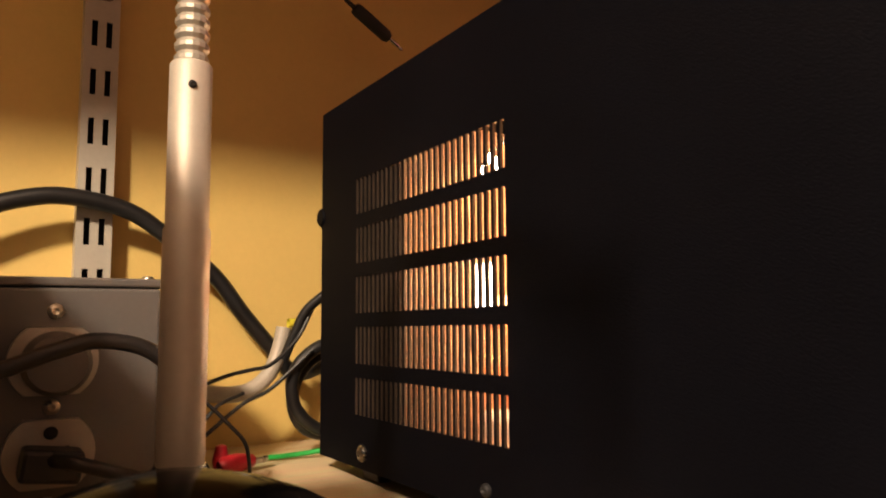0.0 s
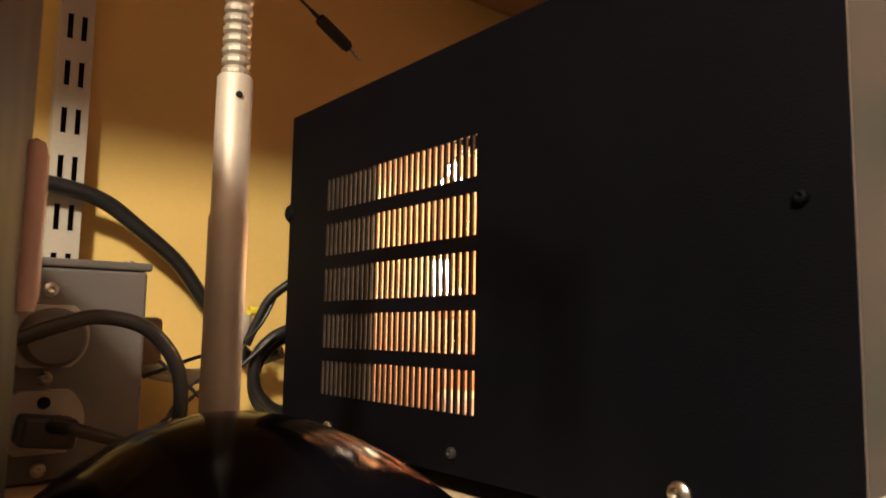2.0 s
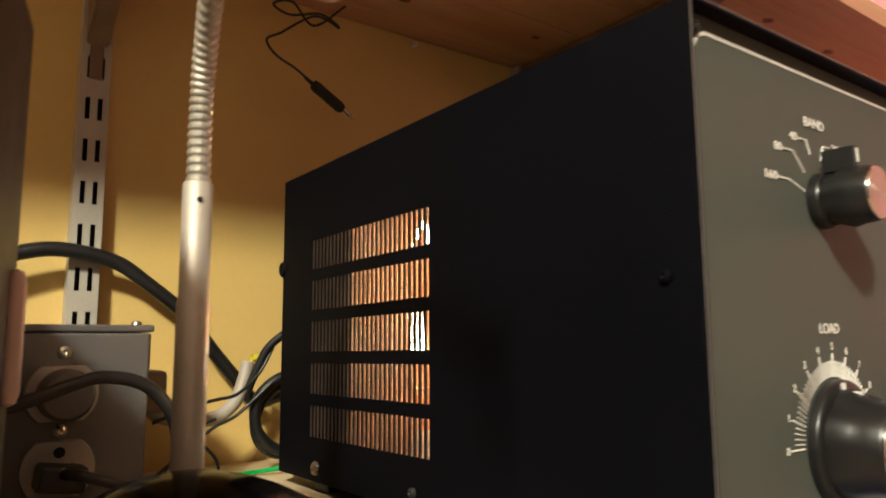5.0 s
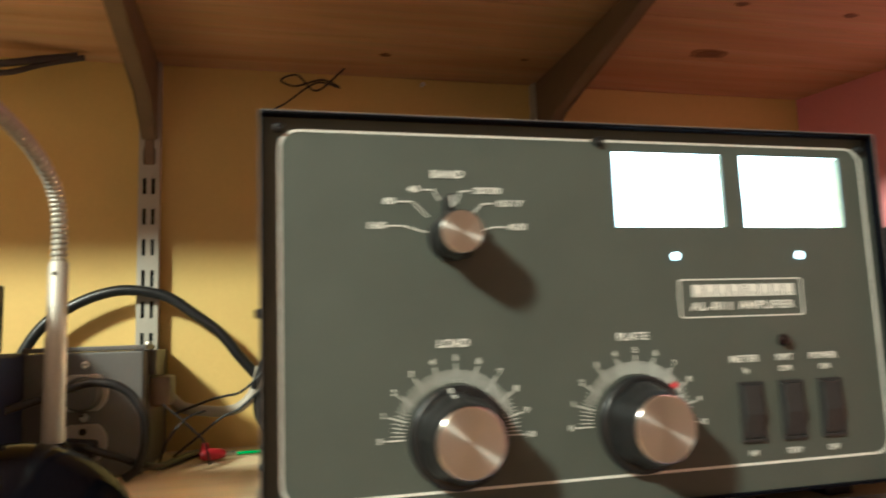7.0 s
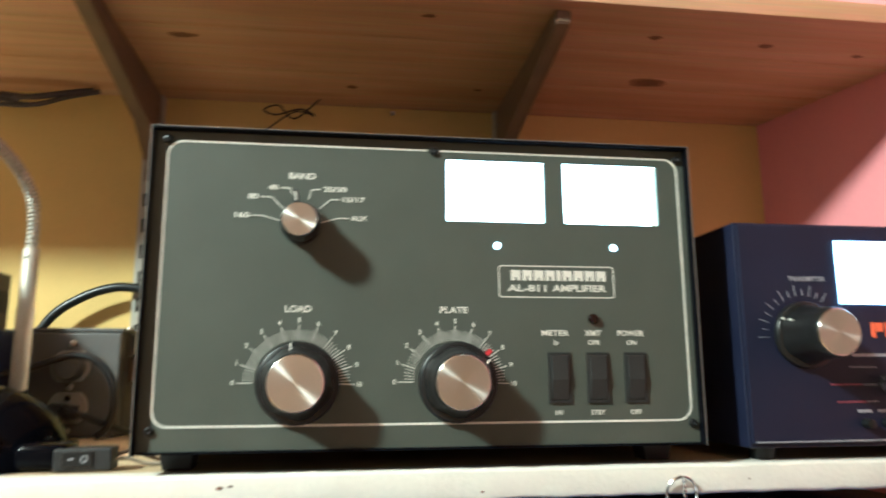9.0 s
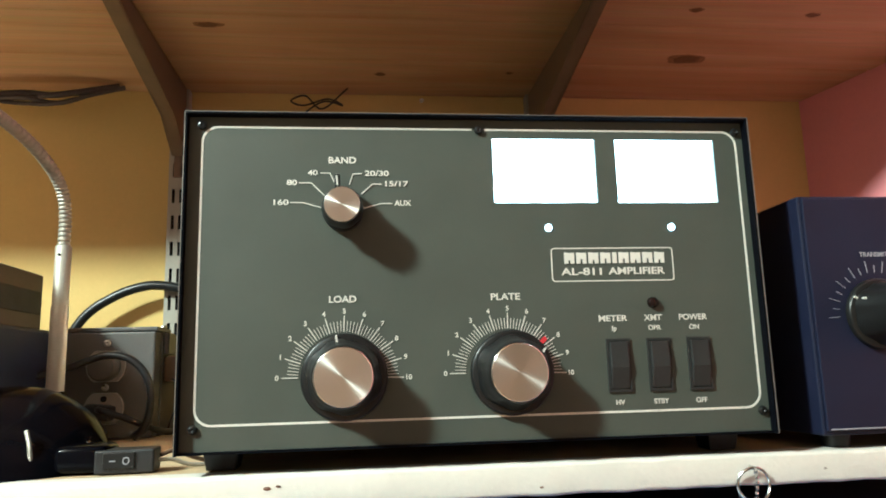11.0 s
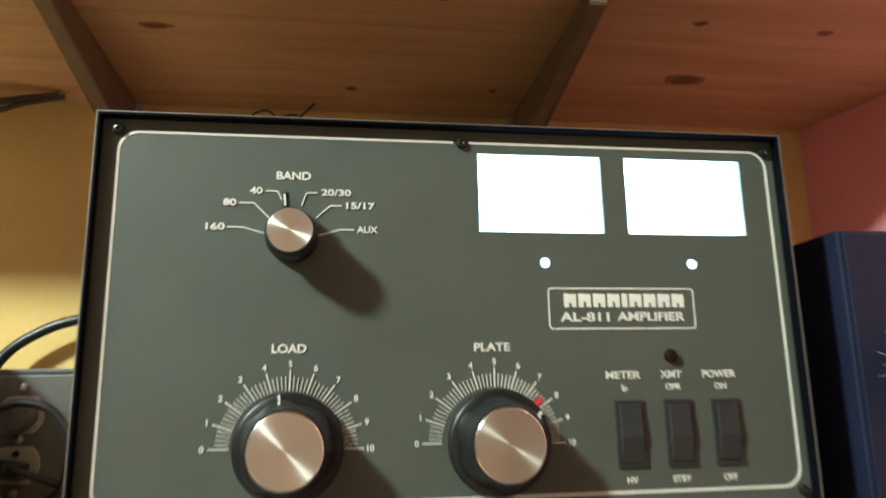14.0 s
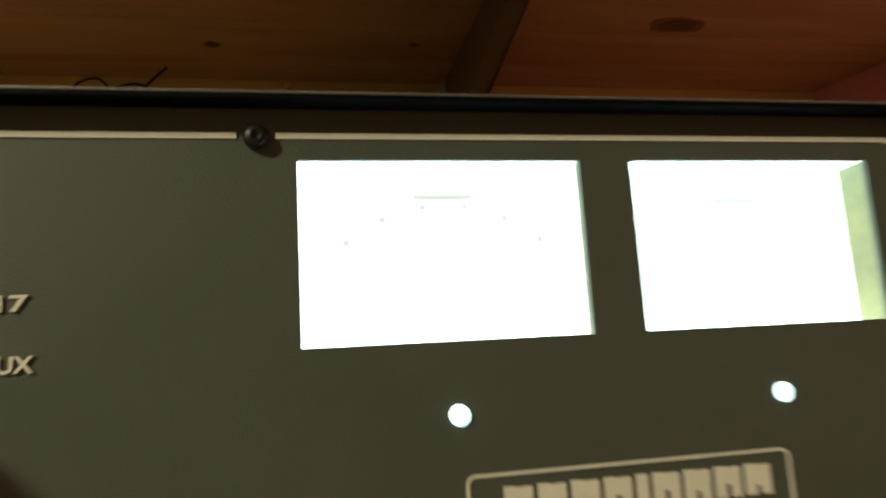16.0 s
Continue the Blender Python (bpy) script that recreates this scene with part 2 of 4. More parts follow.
def smooth_line(points, steps=8):
    """Catmull-Rom through the points."""
    p = [Vector(q) for q in points]
    p = [p[0] * 2 - p[1], *p, p[-1] * 2 - p[-2]]
    out = []
    for i in range(1, len(p) - 2):
        for k in range(steps):
            t = k / steps
            out.append(0.5 * (2 * p[i] + (p[i + 1] - p[i - 1]) * t + (2 * p[i - 1] - 5 * p[i] + 4 * p[i + 1] - p[i + 2]) * t * t
                              + (3 * p[i] - p[i - 1] - 3 * p[i + 1] + p[i + 2]) * t ** 3))
    return [*out, p[-2]]


def tube(bm, points, radius, n=12, steps=8, ridges=0.0):
    """A bent rod or cord through the points; ridges: depth of ring grooves."""
    line = smooth_line(points, steps)
    up, rings = Vector((0.31, 0.2, 0.93)), []
    for i, c in enumerate(line):
        d = (line[min(i + 1, len(line) - 1)] - line[max(i - 1, 0)]).normalized()
        side = d.cross(up).normalized()
        up = side.cross(d).normalized()
        r = radius - (ridges if ridges and i % 3 == 0 else 0)
        rings.append([bm.verts.new(c + r * (math.cos(2 * math.pi * k / n) * side + math.sin(2 * math.pi * k / n) * up)) for k in range(n)])
    for a, b in zip(rings, rings[1:]):
        for k in range(n):
            bm.faces.new((a[k], a[(k + 1) % n], b[(k + 1) % n], b[k]))
    bm.faces.new(rings[0][::-1])
    bm.faces.new(rings[-1])
    return bm


def bar(bm, x0, z0, x1, z1, width, y, thick=0.0003):
    """A printed stroke on a front face, from one point to another."""
    d = Vector((x1 - x0, 0, z1 - z0)).normalized()
    s = Vector((-d.z, 0, d.x)) * width / 2
    a, b = Vector((x0, y, z0)), Vector((x1, y, z1))
    ring = [a - s, b - s, b + s, a + s]
    near = [bm.verts.new(q + Vector((0, -thick, 0))) for q in ring]
    far = [bm.verts.new(q + Vector((0, 0.0002, 0))) for q in ring]
    bm.faces.new(near)
    for i in range(4):
        bm.faces.new((near[i], far[i], far[(i + 1) % 4], near[(i + 1) % 4]))
    return bm


def lettering(name, text, x, z, height, y, mat, parent, width=None, align="CENTER"):
    """Raised print on a front face, with the built-in font, as one mesh."""
    cu = bpy.data.curves.new(name, "FONT")
    cu.body, cu.size, cu.extrude, cu.align_x, cu.align_y, cu.offset = text, height * 1.38, 0.0001, align, "CENTER", height * 0.035
    tmp = bpy.data.objects.new(name, cu)
    me = bpy.data.meshes.new_from_object(tmp)
    bpy.data.objects.remove(tmp)
    xs = [v.co.x for v in me.vertices]
    k = width / (max(xs) - min(xs)) if width else 1.0
    me.transform(Matrix.Translation((x, y - 0.0002, z)) @ Matrix.Rotation(radians(90), 4, "X") @ Matrix.Diagonal((k, 1, 1, 1)))
    me.materials.clear()
    me.materials.append(M[mat])
    ob = new(name, me)
    ob.parent = parent
    return ob


def rounded_path(x0, x1, z0, z1, r, n=8):
    pts = []
    for cx, cz, a0 in ((x1 - r, z1 - r, 0), (x0 + r, z1 - r, 90), (x0 + r, z0 + r, 180), (x1 - r, z0 + r, 270)):
        for i in range(n + 1):
            a = radians(a0 + 90 * i / n)
            pts.append((cx + r * math.cos(a), cz + r * math.sin(a)))
    return pts


def frame_strip(x0, x1, z0, z1, r, width, y, thick, skip=None):
    """A rounded rectangular ring on a front face; skip: an x range left out of its top run."""
    bm = bmesh.new()
    outer, inner = rounded_path(x0, x1, z0, z1, r), rounded_path(x0 + width, x1 - width, z0 + width, z1 - width, max(r - width, 0.0003))
    count = len(outer)

    def quad(o0, i0, o1, i1):
        f = [bm.verts.new((p[0], y - thick, p[1])) for p in (o0, i0, i1, o1)]
        g = [bm.verts.new((p[0], y + 0.0002, p[1])) for p in (o0, i0, i1, o1)]
        bm.faces.new(f)
        for a in range(4):
            bm.faces.new((f[a], g[a], g[(a + 1) % 4], f[(a + 1) % 4]))

    for i in range(count):
        j = (i + 1) % count
        o0, o1, i0, i1 = outer[i], outer[j], inner[i], inner[j]
        if skip and abs(o0[1] - z1) < 1e-6 and abs(o1[1] - z1) < 1e-6 and o0[0] - o1[0] > 0.05:
            quad(o0, i0, (skip[1], z1), (skip[1], z1 - width))
            quad((skip[0], z1), (skip[0], z1 - width), o1, i1)
        else:
            quad(o0, i0, o1, i1)
    bmesh.ops.remove_doubles(bm, verts=bm.verts, dist=1e-6)
    bmesh.ops.recalc_face_normals(bm, faces=bm.faces)
    return bm


def pierced(us, vs, holes, place, thick):
    """One sheet on a grid of cuts us by vs, without the cells in holes, thickened; place(u, v, depth) gives a point."""
    bm = bmesh.new()
    grid = {}

    def corner(i, j, d):
        if (i, j, d) not in grid:
            grid[i, j, d] = bm.verts.new(place(us[i], vs[j], d * thick))
        return grid[i, j, d]

    kept = {(i, j) for i in range(len(us) - 1) for j in range(len(vs) - 1) if (i, j) not in holes}
    for i, j in kept:
        loop = ((i, j), (i + 1, j), (i + 1, j + 1), (i, j + 1))
        bm.faces.new([corner(*c, 0) for c in loop])
        bm.faces.new([corner(*c, 1) for c in reversed(loop)])
        for k, (di, dj) in enumerate(((0, -1), (1, 0), (0, 1), (-1, 0))):
            if (i + di, j + dj) not in kept:
                a, b = loop[k], loop[(k + 1) % 4]
                bm.faces.new([corner(*b, 0), corner(*a, 0), corner(*a, 1), corner(*b, 1)])
    bmesh.ops.recalc_face_normals(bm, faces=bm.faces)
    return bm


def screw_head(radius, axis, at, height=0.002):
    bm = turned(bmesh.new(), [(radius, 0), (radius, height * 0.45), (radius * 0.8, height * 0.85), (radius * 0.45, height), (radius * 0.12, height * 0.7), (0, height * 0.5)], axis, at, 20)
    return bm


# ---- the shelf bay ----
def setting():
    b = link("wall_back", block(-1.5, 0.58, WALL, WALL + 0.1, -1.2, 1.25), "wall")
    tagged(b, "yellow painted back wall, plain plaster", "wall", kind="structure")
    bm = block(0, 0.1, -0.75, 0.03, -1.2, 1.25)
    bmesh.ops.transform(bm, matrix=Matrix.Translation((0.508, WALL - 0.002, 0)) @ Matrix.Rotation(radians(13), 4, "Z"), verts=bm.verts)
    tagged(link("wall_right", bm, "pink"), "pink painted side wall beside the shelves", "wall", kind="structure")
    # unseen walls added as bounce surfaces; the left ones darkened to dim that side
    for name, size, mat in (("wall_left", (-2.6, -2.5, -3.0, 0.52, -1.2, 1.25), "room_dim_bounce"), ("wall_front", (-2.5, 1.6, -3.1, -3.0, -1.2, 1.25), "room"), ("wall_far_right", (1.6, 1.7, -3.0, 0.52, -1.2, 1.25), "room"), ("wall_back_left", (-2.5, -1.5, 0.42, 0.52, -1.2, 1.25), "room_dim_bounce")):
        tagged(link(name, block(*size), mat), "unseen plain wall added to bounce room light", "wall", kind="structure")
    # floor and ceiling are unseen too, added for their bounced light
    tagged(link("floor", block(-2.6, 1.7, -3.1, 0.52, -1.3, -1.2), "floor"), "unseen wooden floor added for warm bounced light", "floor", kind="structure")
    tagged(link("ceiling", block(-2.6, 1.7, -3.1, 0.52, 1.25, 1.35), "room"), "unseen plain ceiling added to bounce room light", "ceiling", kind="structure")


def shelf_board():
    s = thing("shelf", "cream painted wooden shelf with a worn chipped front edge", "shelf", (0, 0, SHELF))
    part("board", block(-1.1, 0.60, 0.0225, WALL - 0.001, -0.018, -0.0005, 0.001), "pine_top", s, "bare pale pine shelf top")
    bm = block(-1.1, 0.62, 0.000, 0.022, -0.0185, 0.0, 0.0025, segs=3)
    bmesh.ops.subdivide_edges(bm, edges=[e for e in bm.edges if e.calc_length() > 1], cuts=420)
    for v in bm.verts:
        k = noise.noise(v.co * 45) + 0.5 * noise.noise(v.co * 160)
        if v.co.y < 0.012:
            v.co.y += 0.0005 * k
            v.co.z += 0.0008 * k if v.co.z < -0.01 else 0.0004 * k
    part("edge_strip", bm, "cream", s, "thickly painted cream edge", True)
    for x, z, w in ((-0.125, -0.0075, 0.005), (-0.119, -0.0065, 0.003), (-0.26, -0.012, 0.004), (0.03, -0.0135, 0.003), (0.205, -0.010, 0.002)):
        chip = bmesh.new()
        for v in bmesh.ops.create_icosphere(chip, subdivisions=2, radius=1)["verts"]:
            v.co = Vector((x, 0.0003, z)) + Vector((v.co.x * w / 2, v.co.y * 0.0009, v.co.z * w * 0.22)) * (1 + 0.3 * noise.noise(v.co * 3))
        part("paint_chip", chip, "knot", s, "dark chip in the paint")
    return s


def upper_shelf():
    s = thing("upper_shelf", "knotty pine board shelf on metal brackets, seen from below", "shelf", (0, 0, CEIL))
    for y0, y1 in ((0.135, 0.228), (0.2287, 0.322), (0.3227, WALL - 0.001)):
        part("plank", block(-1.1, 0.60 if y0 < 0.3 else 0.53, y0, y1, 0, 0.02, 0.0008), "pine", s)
    knots = [(-0.220, 0.250, 0.012, 0.0050), (0.295, 0.303, 0.019, 0.010), (0.254, 0.194, 0.006, 0.004), (0.377, 0.197, 0.007, 0.004),
             (0.490, 0.207, 0.006, 0.003), (-0.05, 0.36, 0.006, 0.004), (0.10, 0.35, 0.004, 0.003), (-0.42, 0.21, 0.009, 0.005), (0.02, 0.18, 0.006, 0.003)]
    for x, y, a, c in knots:
        k = None
        for grow, drop, mat, name in ((1.35, 0.0, "knot_halo", "knot"), (0.85, 0.0003, "knot", "knot_core")):
            bm = turned(bmesh.new(), [(1, 0.0), (0.8, -0.0004), (0.0, -0.0002)], n=28)
            for v in bm.verts:
                bulge = 1 + 0.35 * noise.noise(v.co * 1.7 + Vector((x * 90, y * 70, grow)))
                v.co.x, v.co.y = v.co.x * a * grow * bulge, v.co.y * c * grow * bulge
                v.co += Vector((x, y, 0.0002 - drop))
            bmesh.ops.recalc_face_normals(bm, faces=bm.faces)
            k = part(name, bm, mat, k or s, "dark brown pine knot" if k is None else "")
    return s


def slotted_rail(x):
    r = thing("slotted_rail", "off-white metal twin-slot shelving upright screwed to wall", "shelf rail", (x, 0, 0), group="slotted uprights")
    w, y0 = 0.0200, WALL - 0.014
    bm = bmesh.new()
    pitch, tall, wide = 0.031, 0.0165, 0.0034
    # the face is built round its two columns of slots
    cols = [-w / 2, -0.0058, -0.0058 + wide, 0.0058 - wide, 0.0058, w / 2]
    zs, z = [-0.06], -0.05
    while z + pitch < CEIL - 0.01:
        zs += [z, z + tall]
        z += pitch
    zs.append(CEIL - 0.001)
    bm = pierced(cols, zs, {(i, j) for i in (1, 3) for j in range(1, len(zs) - 1, 2)}, lambda u, v, d: (u, y0 + d, v), 0.0016)
    for sx in (-w / 2, w / 2 - 0.0016):
        box(bm, sx, sx + 0.0016, y0 + 0.0016, WALL, -0.06, CEIL - 0.001)
    part("channel", bm, "rail", r)
    # solid near-black filler paints the shade inside the channel
    part("slot_back", block(-w / 2 + 0.0016, w / 2 - 0.0016, y0 + 0.009, WALL - 0.0005, -0.05, CEIL - 0.001), "dark", r, "near-black block painted in for the shade behind the slots")
    return r


def bracket(x):
    b = thing("shelf_bracket", "brown-grey pressed metal shelf bracket hooked into its upright", "bracket", (x, 0, 0), group="shelf brackets")
    bm = bmesh.new()
    y0, y1 = 0.150, WALL - 0.0145
    prof = [(y1, CEIL - 0.001), (y0, CEIL - 0.001), (y0, CEIL - 0.014), (y1 - 0.05, CEIL - 0.052), (y1, CEIL - 0.085)]
    a = [bm.verts.new((-0.0075, *p)) for p in prof]
    c = [bm.verts.new((0.0075, *p)) for p in prof]
    bm.faces.new(a), bm.faces.new(c[::-1])
    for i in range(len(prof)):
        bm.faces.new((a[i], c[i], c[(i + 1) % len(prof)], a[(i + 1) % len(prof)]))
    bmesh.ops.bevel(bm, geom=bm.edges[:], offset=0.0012, segments=2, affect="EDGES")
    bmesh.ops.recalc_face_normals(bm, faces=bm.faces)
    part("arm", bm, "bracket", b, "", True)
    part("hook_plate", block(-0.0045, 0.0045, y1 - 0.001, y1 + 0.004, CEIL - 0.110, CEIL - 0.084, 0.001), "bracket", b)
    return b


setting()
shelf_board()
upper_shelf()
for rx in (-0.2850, 0.143):
    slotted_rail(rx)
    bracket(rx)


# ---- the amplifier ----
Z0, Z1, HW, DEPTH = 0.018, 0.2148, 0.1745, 0.3225


def knob(parent, x, z, skirt_r, cap_r, long, pointer, label):
    """A black skirted knob with scalloped sides and a turned metal cap; the parts sit round its own axis."""
    k = part("knob", turned(bmesh.new(), [(skirt_r, 0.0), (skirt_r, 0.0022), (skirt_r * 0.985, 0.0034), (skirt_r * 0.94, 0.0042), (cap_r * 1.06, 0.0046), (0, 0.0046)], "-Y", n=64), "black", parent, label, True)
    k.location = (x, -0.0008, z)
    part("cap", turned(bmesh.new(), [(cap_r, 0), (cap_r, 0.0004), (cap_r * 0.965, 0.0009), (0, 0.0009)], "-Y", (0, -long, 0), 56), "cap", k, "spun aluminium cap", True)
    a = radians(pointer)
    if skirt_r > 0.015:
        d = Vector((math.cos(a), math.sin(a)))
        r0, r1 = cap_r * 1.30, skirt_r * 0.97
        tip = bar(bmesh.new(), d.x * r0, d.y * r0, d.x * r1, d.y * r1, 0.0011, -0.0044, 0.0012)
        bar(tip, d.x * cap_r * 1.14, d.y * cap_r * 1.14, d.x * cap_r * 1.29, d.y * cap_r * 1.29, 0.0011, -0.0085, 0.0030)
        part("pointer", tip, "white", k, "white pointer line")
    flare = min(cap_r * 1.34, skirt_r * 0.92)
    grip = turned(bmesh.new(), [(flare, 0.0040), (flare * 0.985, 0.0070), (cap_r * 1.20, 0.0120), (cap_r * 1.11, long * 0.72), (cap_r * 1.07, long - 0.0012), (cap_r * 1.03, long - 0.0001), (0, long - 0.0001)], "-Y", n=120)
    for v in grip.verts:
        sunk = (0.5 + 0.5 * math.cos(6 * (math.atan2(v.co.z, v.co.x) - a - 0.5236))) ** 2
        keep = 1 - 0.08 * sunk * max(0.0, 1 + v.co.y / long)
        v.co.x, v.co.z = v.co.x * keep, v.co.z * keep
    part("grip", grip, "black", k, "scalloped glossy black grip", True)
    return k


def dial(parent, x, z, r0, r1, a0=180.0, a1=-2.0, numbers=True):
    ticks = bmesh.new()
    for i in range(51):
        a = radians(a0 + (a1 - a0) * i / 50)
        major = i % 5 == 0
        q = r1 if major else r0 + (r1 - r0) * 0.68
        bar(ticks, x + math.cos(a) * r0, z + math.sin(a) * r0, x + math.cos(a) * q, z + math.sin(a) * q, 0.0006 if major else 0.00034, -0.0002)
    tagged(part("dial_scale", ticks, "white", parent, "white printed dial graduations"), kind="stuff")
    for i in range(11 if numbers else 0):
        a = radians(a0 + (a1 - a0) * i / 10)
        q = r1 + 0.0026
        lettering("dial_number", str(i), x + math.cos(a) * q, z + math.sin(a) * q, 0.0029, -0.0002, "white", parent)


def rocker(parent, x, z, tipped):
    s = part("rocker_switch", pierced([x - 0.0073, x - 0.0058, x + 0.0058, x + 0.0073], [z - 0.0158, z - 0.0142, z + 0.0142, z + 0.0158], {(1, 1)}, lambda u, v, d: (u, -0.0012 + d, v), 0.0014), "switch", parent, "black rocker switch")
    bm = block(x - 0.0056, x + 0.0056, -0.0010, 0.0010, z - 0.0140, z + 0.0140, 0.0005)
    bmesh.ops.bisect_plane(bm, geom=bm.verts[:] + bm.edges[:] + bm.faces[:], plane_co=(x, 0, z - 0.0012 * tipped), plane_no=(0, 0, 1))
    for v in bm.verts:
        if v.co.y < 0:
            k = tipped * (v.co.z - z + 0.0012 * tipped) / 0.0140
            v.co.y -= 0.0024 * (1 - max(0, k) * 0.45) if k > -0.05 else 0.0024 * (1 + k * 1.15)
    part("rocker", bm, "switch", s)
    return s


def meter(parent, x0, x1, z0, z1, card, depth=0.012):
    y1 = depth
    m = part("meter", block(x0 - 0.001, x1 + 0.001, y1, y1 + 0.002, z0 - 0.001, z1 + 0.001), card, parent, "brightly lit white meter face")
    for a0, a1 in ((x0 - 0.001, x0), (x1, x1 + 0.001)):
        part("meter_side", block(a0, a1, 0.0012, y1, z0, z1), "meter_wall", m, "yellowish inner wall of the meter")
    # top and bottom walls emit like the card, in place of light falling on them
    for b0, b1 in ((z1, z1 + 0.001), (z0 - 0.001, z0)):
        part("meter_lip", block(x0, x1, 0.0012, y1, b0, b1), card, m)
    marks = bmesh.new()
    cx, cz, r = (x0 + x1) / 2, z0 - 0.004, (z1 - z0) * 0.78
    for i in range(24):
        a, b = radians(130 - 80 * i / 24), radians(130 - 80 * (i + 1) / 24)
        bar(marks, cx + math.cos(a) * r, cz + math.sin(a) * r, cx + math.cos(b) * r, cz + math.sin(b) * r, 0.0003, y1)
    for i in range(6):
        a = radians(130 - 80 * i / 5)
        bar(marks, cx + math.cos(a) * (r + 0.003) - 0.0008, cz + math.sin(a) * (r + 0.003), cx + math.cos(a) * (r + 0.003) + 0.0008, cz + math.sin(a) * (r + 0.003), 0.0014, y1)
    bar(marks, cx - 0.007, z1 - 0.008, cx + 0.007, z1 - 0.008, 0.0012, y1)
    part("scale", marks, "meter_print", m, "faint printed scale")
    return m


def amplifier():
    amp = thing("amplifier", "black metal radio amplifier with lit meters and glowing vents", "amplifier", (0, 0, 0))
    # vented left side
    x0, x1 = -HW, -HW + 0.0014
    ya, yb, za, zb, rows, count = 0.1475, 0.2785, 0.0445, 0.1680, 5, 28
    pitch, tall = (zb - za + 0.0069) / rows, 0.0190
    step = (yb - ya) / count
    us, vs = [-0.006], [Z0]
    for k in range(count):
        us += [ya + k * step, ya + k * step + step * 0.56]
    for i in range(rows):
        vs += [za + i * pitch, za + i * pitch + tall]
    us.append(DEPTH), vs.append(Z1)
    side = pierced(us, vs, {(2 * k + 1, 2 * i + 1) for k in range(count) for i in range(rows)}, lambda u, v, d: (x0 + d, u, v), 0.0014)
    for f in side.faces:
        if abs(f.normal.x) < 0.5 and ya - 0.001 < f.calc_center_median().y < yb + 0.001 and Z0 + 0.005 < f.calc_center_median().z < Z1 - 0.005:
            f.material_index = 1
    cover = part("left_cover", side, "cover", amp, "black steel side with five rows of vent slots")
    cover.data.materials.append(M["cut_edge"])
    part("right_cover", block(HW - 0.0014, HW, -0.006, DEPTH, Z0, Z1), "cover", amp)
    part("top_cover", block(-HW + 0.0014, HW - 0.0014, -0.006, DEPTH, Z1 - 0.0014, Z1, 0.0003), "cover", amp)
    part("base_plate", block(-HW + 0.0014, HW - 0.0014, -0.0025, DEPTH, Z0, Z0 + 0.0014), "cover", amp)
    part("rear_panel", block(-HW + 0.0014, HW - 0.0014, DEPTH - 0.0015, DEPTH - 0.0001, Z0 + 0.0014, Z1 - 0.0014), "cover", amp)
    rim = bmesh.new()
    for s in ((-HW, HW, Z1 - 0.0001, Z1 + 0.0004), (-HW - 0.0001, -HW + 0.0004, Z0, Z1), (HW - 0.0004, HW + 0.0003, Z0, Z1)):
        box(rim, s[0], s[1], -0.0062, -0.0059, s[2], s[3])
    part("worn_rim", rim, "edge", amp, "bare worn metal edge of the cover")
    # front panel with the two meter windows cut through
    mz0, mz1, wins = 0.1607, 0.2017, ((0.0090, 0.0745), (0.0877, 0.1532))
    xs = [-HW + 0.0014, wins[0][0], wins[0][1], wins[1][0], wins[1][1], HW - 0.0014]
    fp = pierced(xs, [Z0 + 0.0014, mz0, mz1, Z1 - 0.0014], {(1, 1), (3, 1)}, lambda u, v, d: (u, d, v), 0.0012)
    panel = part("front_panel", fp, "panel", amp, "dark grey front panel with white printed lettering")
    for (wx0, wx1), sunk in zip(wins, (0.003, 0.010)):
        meter(amp, wx0, wx1, mz0, mz1, "meter", sunk)
    part("trim_line", frame_strip(-0.1659, 0.1689, 0.0327, 0.2078, 0.0100, 0.0013, 0.0, 0.0003, skip=(-0.0036, 0.0046)), "white", panel, "white rounded border line")
    for sx, sz in ((-0.1655, 0.2080), (0.0005, 0.2066), (0.1680, 0.2070), (-0.1660, 0.0315), (0.1685, 0.0315)):
        part("panel_screw", screw_head(0.0027, "-Y", (sx, -0.0003, sz), 0.0022), "black", amp, "black panel screw", True)
    # band switch
    lettering("band_label", "BAND", -0.0832, 0.1868, 0.0040, -0.0002, "white", panel, 0.0165)
    for text, tx, tw, pts in (("40", -0.1007, 0.0060, ((-0.0962, 0.1790), (-0.0905, 0.1790), (-0.0880, 0.1735))),
                              ("80", -0.1129, 0.0060, ((-0.1087, 0.1729), (-0.1016, 0.1729), (-0.0938, 0.1652))),
                              ("160", -0.1197, 0.0088, ((-0.1140, 0.1608), (-0.1064, 0.1608), (-0.0945, 0.1574))),
                              ("20/30", -0.0625, 0.0145, ((-0.0715, 0.1787), (-0.0769, 0.1784), (-0.0790, 0.1720))),
                              ("15/17", -0.0512, 0.0140, ((-0.0597, 0.1722), (-0.0652, 0.1722), (-0.0719, 0.1660))),
                              ("AUX", -0.0472, 0.0102, ((-0.0536, 0.1602), (-0.0602, 0.1602), (-0.0708, 0.1572)))):
        lettering("band_number", text, tx, pts[0][1], 0.0033, -0.0002, "white", panel, tw)
        line = bmesh.new()
        for a, b in zip(pts, pts[1:]):
            bar(line, *a, *b, 0.0006, -0.0002)
        part("leader_line", line, "white", panel, "white printed leader line")
    knob(amp, -0.0828, 0.1545, 0.0115, 0.0103, 0.0215, 101, "black band switch knob with aluminium cap")
    part("knob_tab", block(-0.0873, -0.0841, -0.017, -0.004, 0.1645, 0.1740, 0.0006), "black", amp, "black pointer tab")
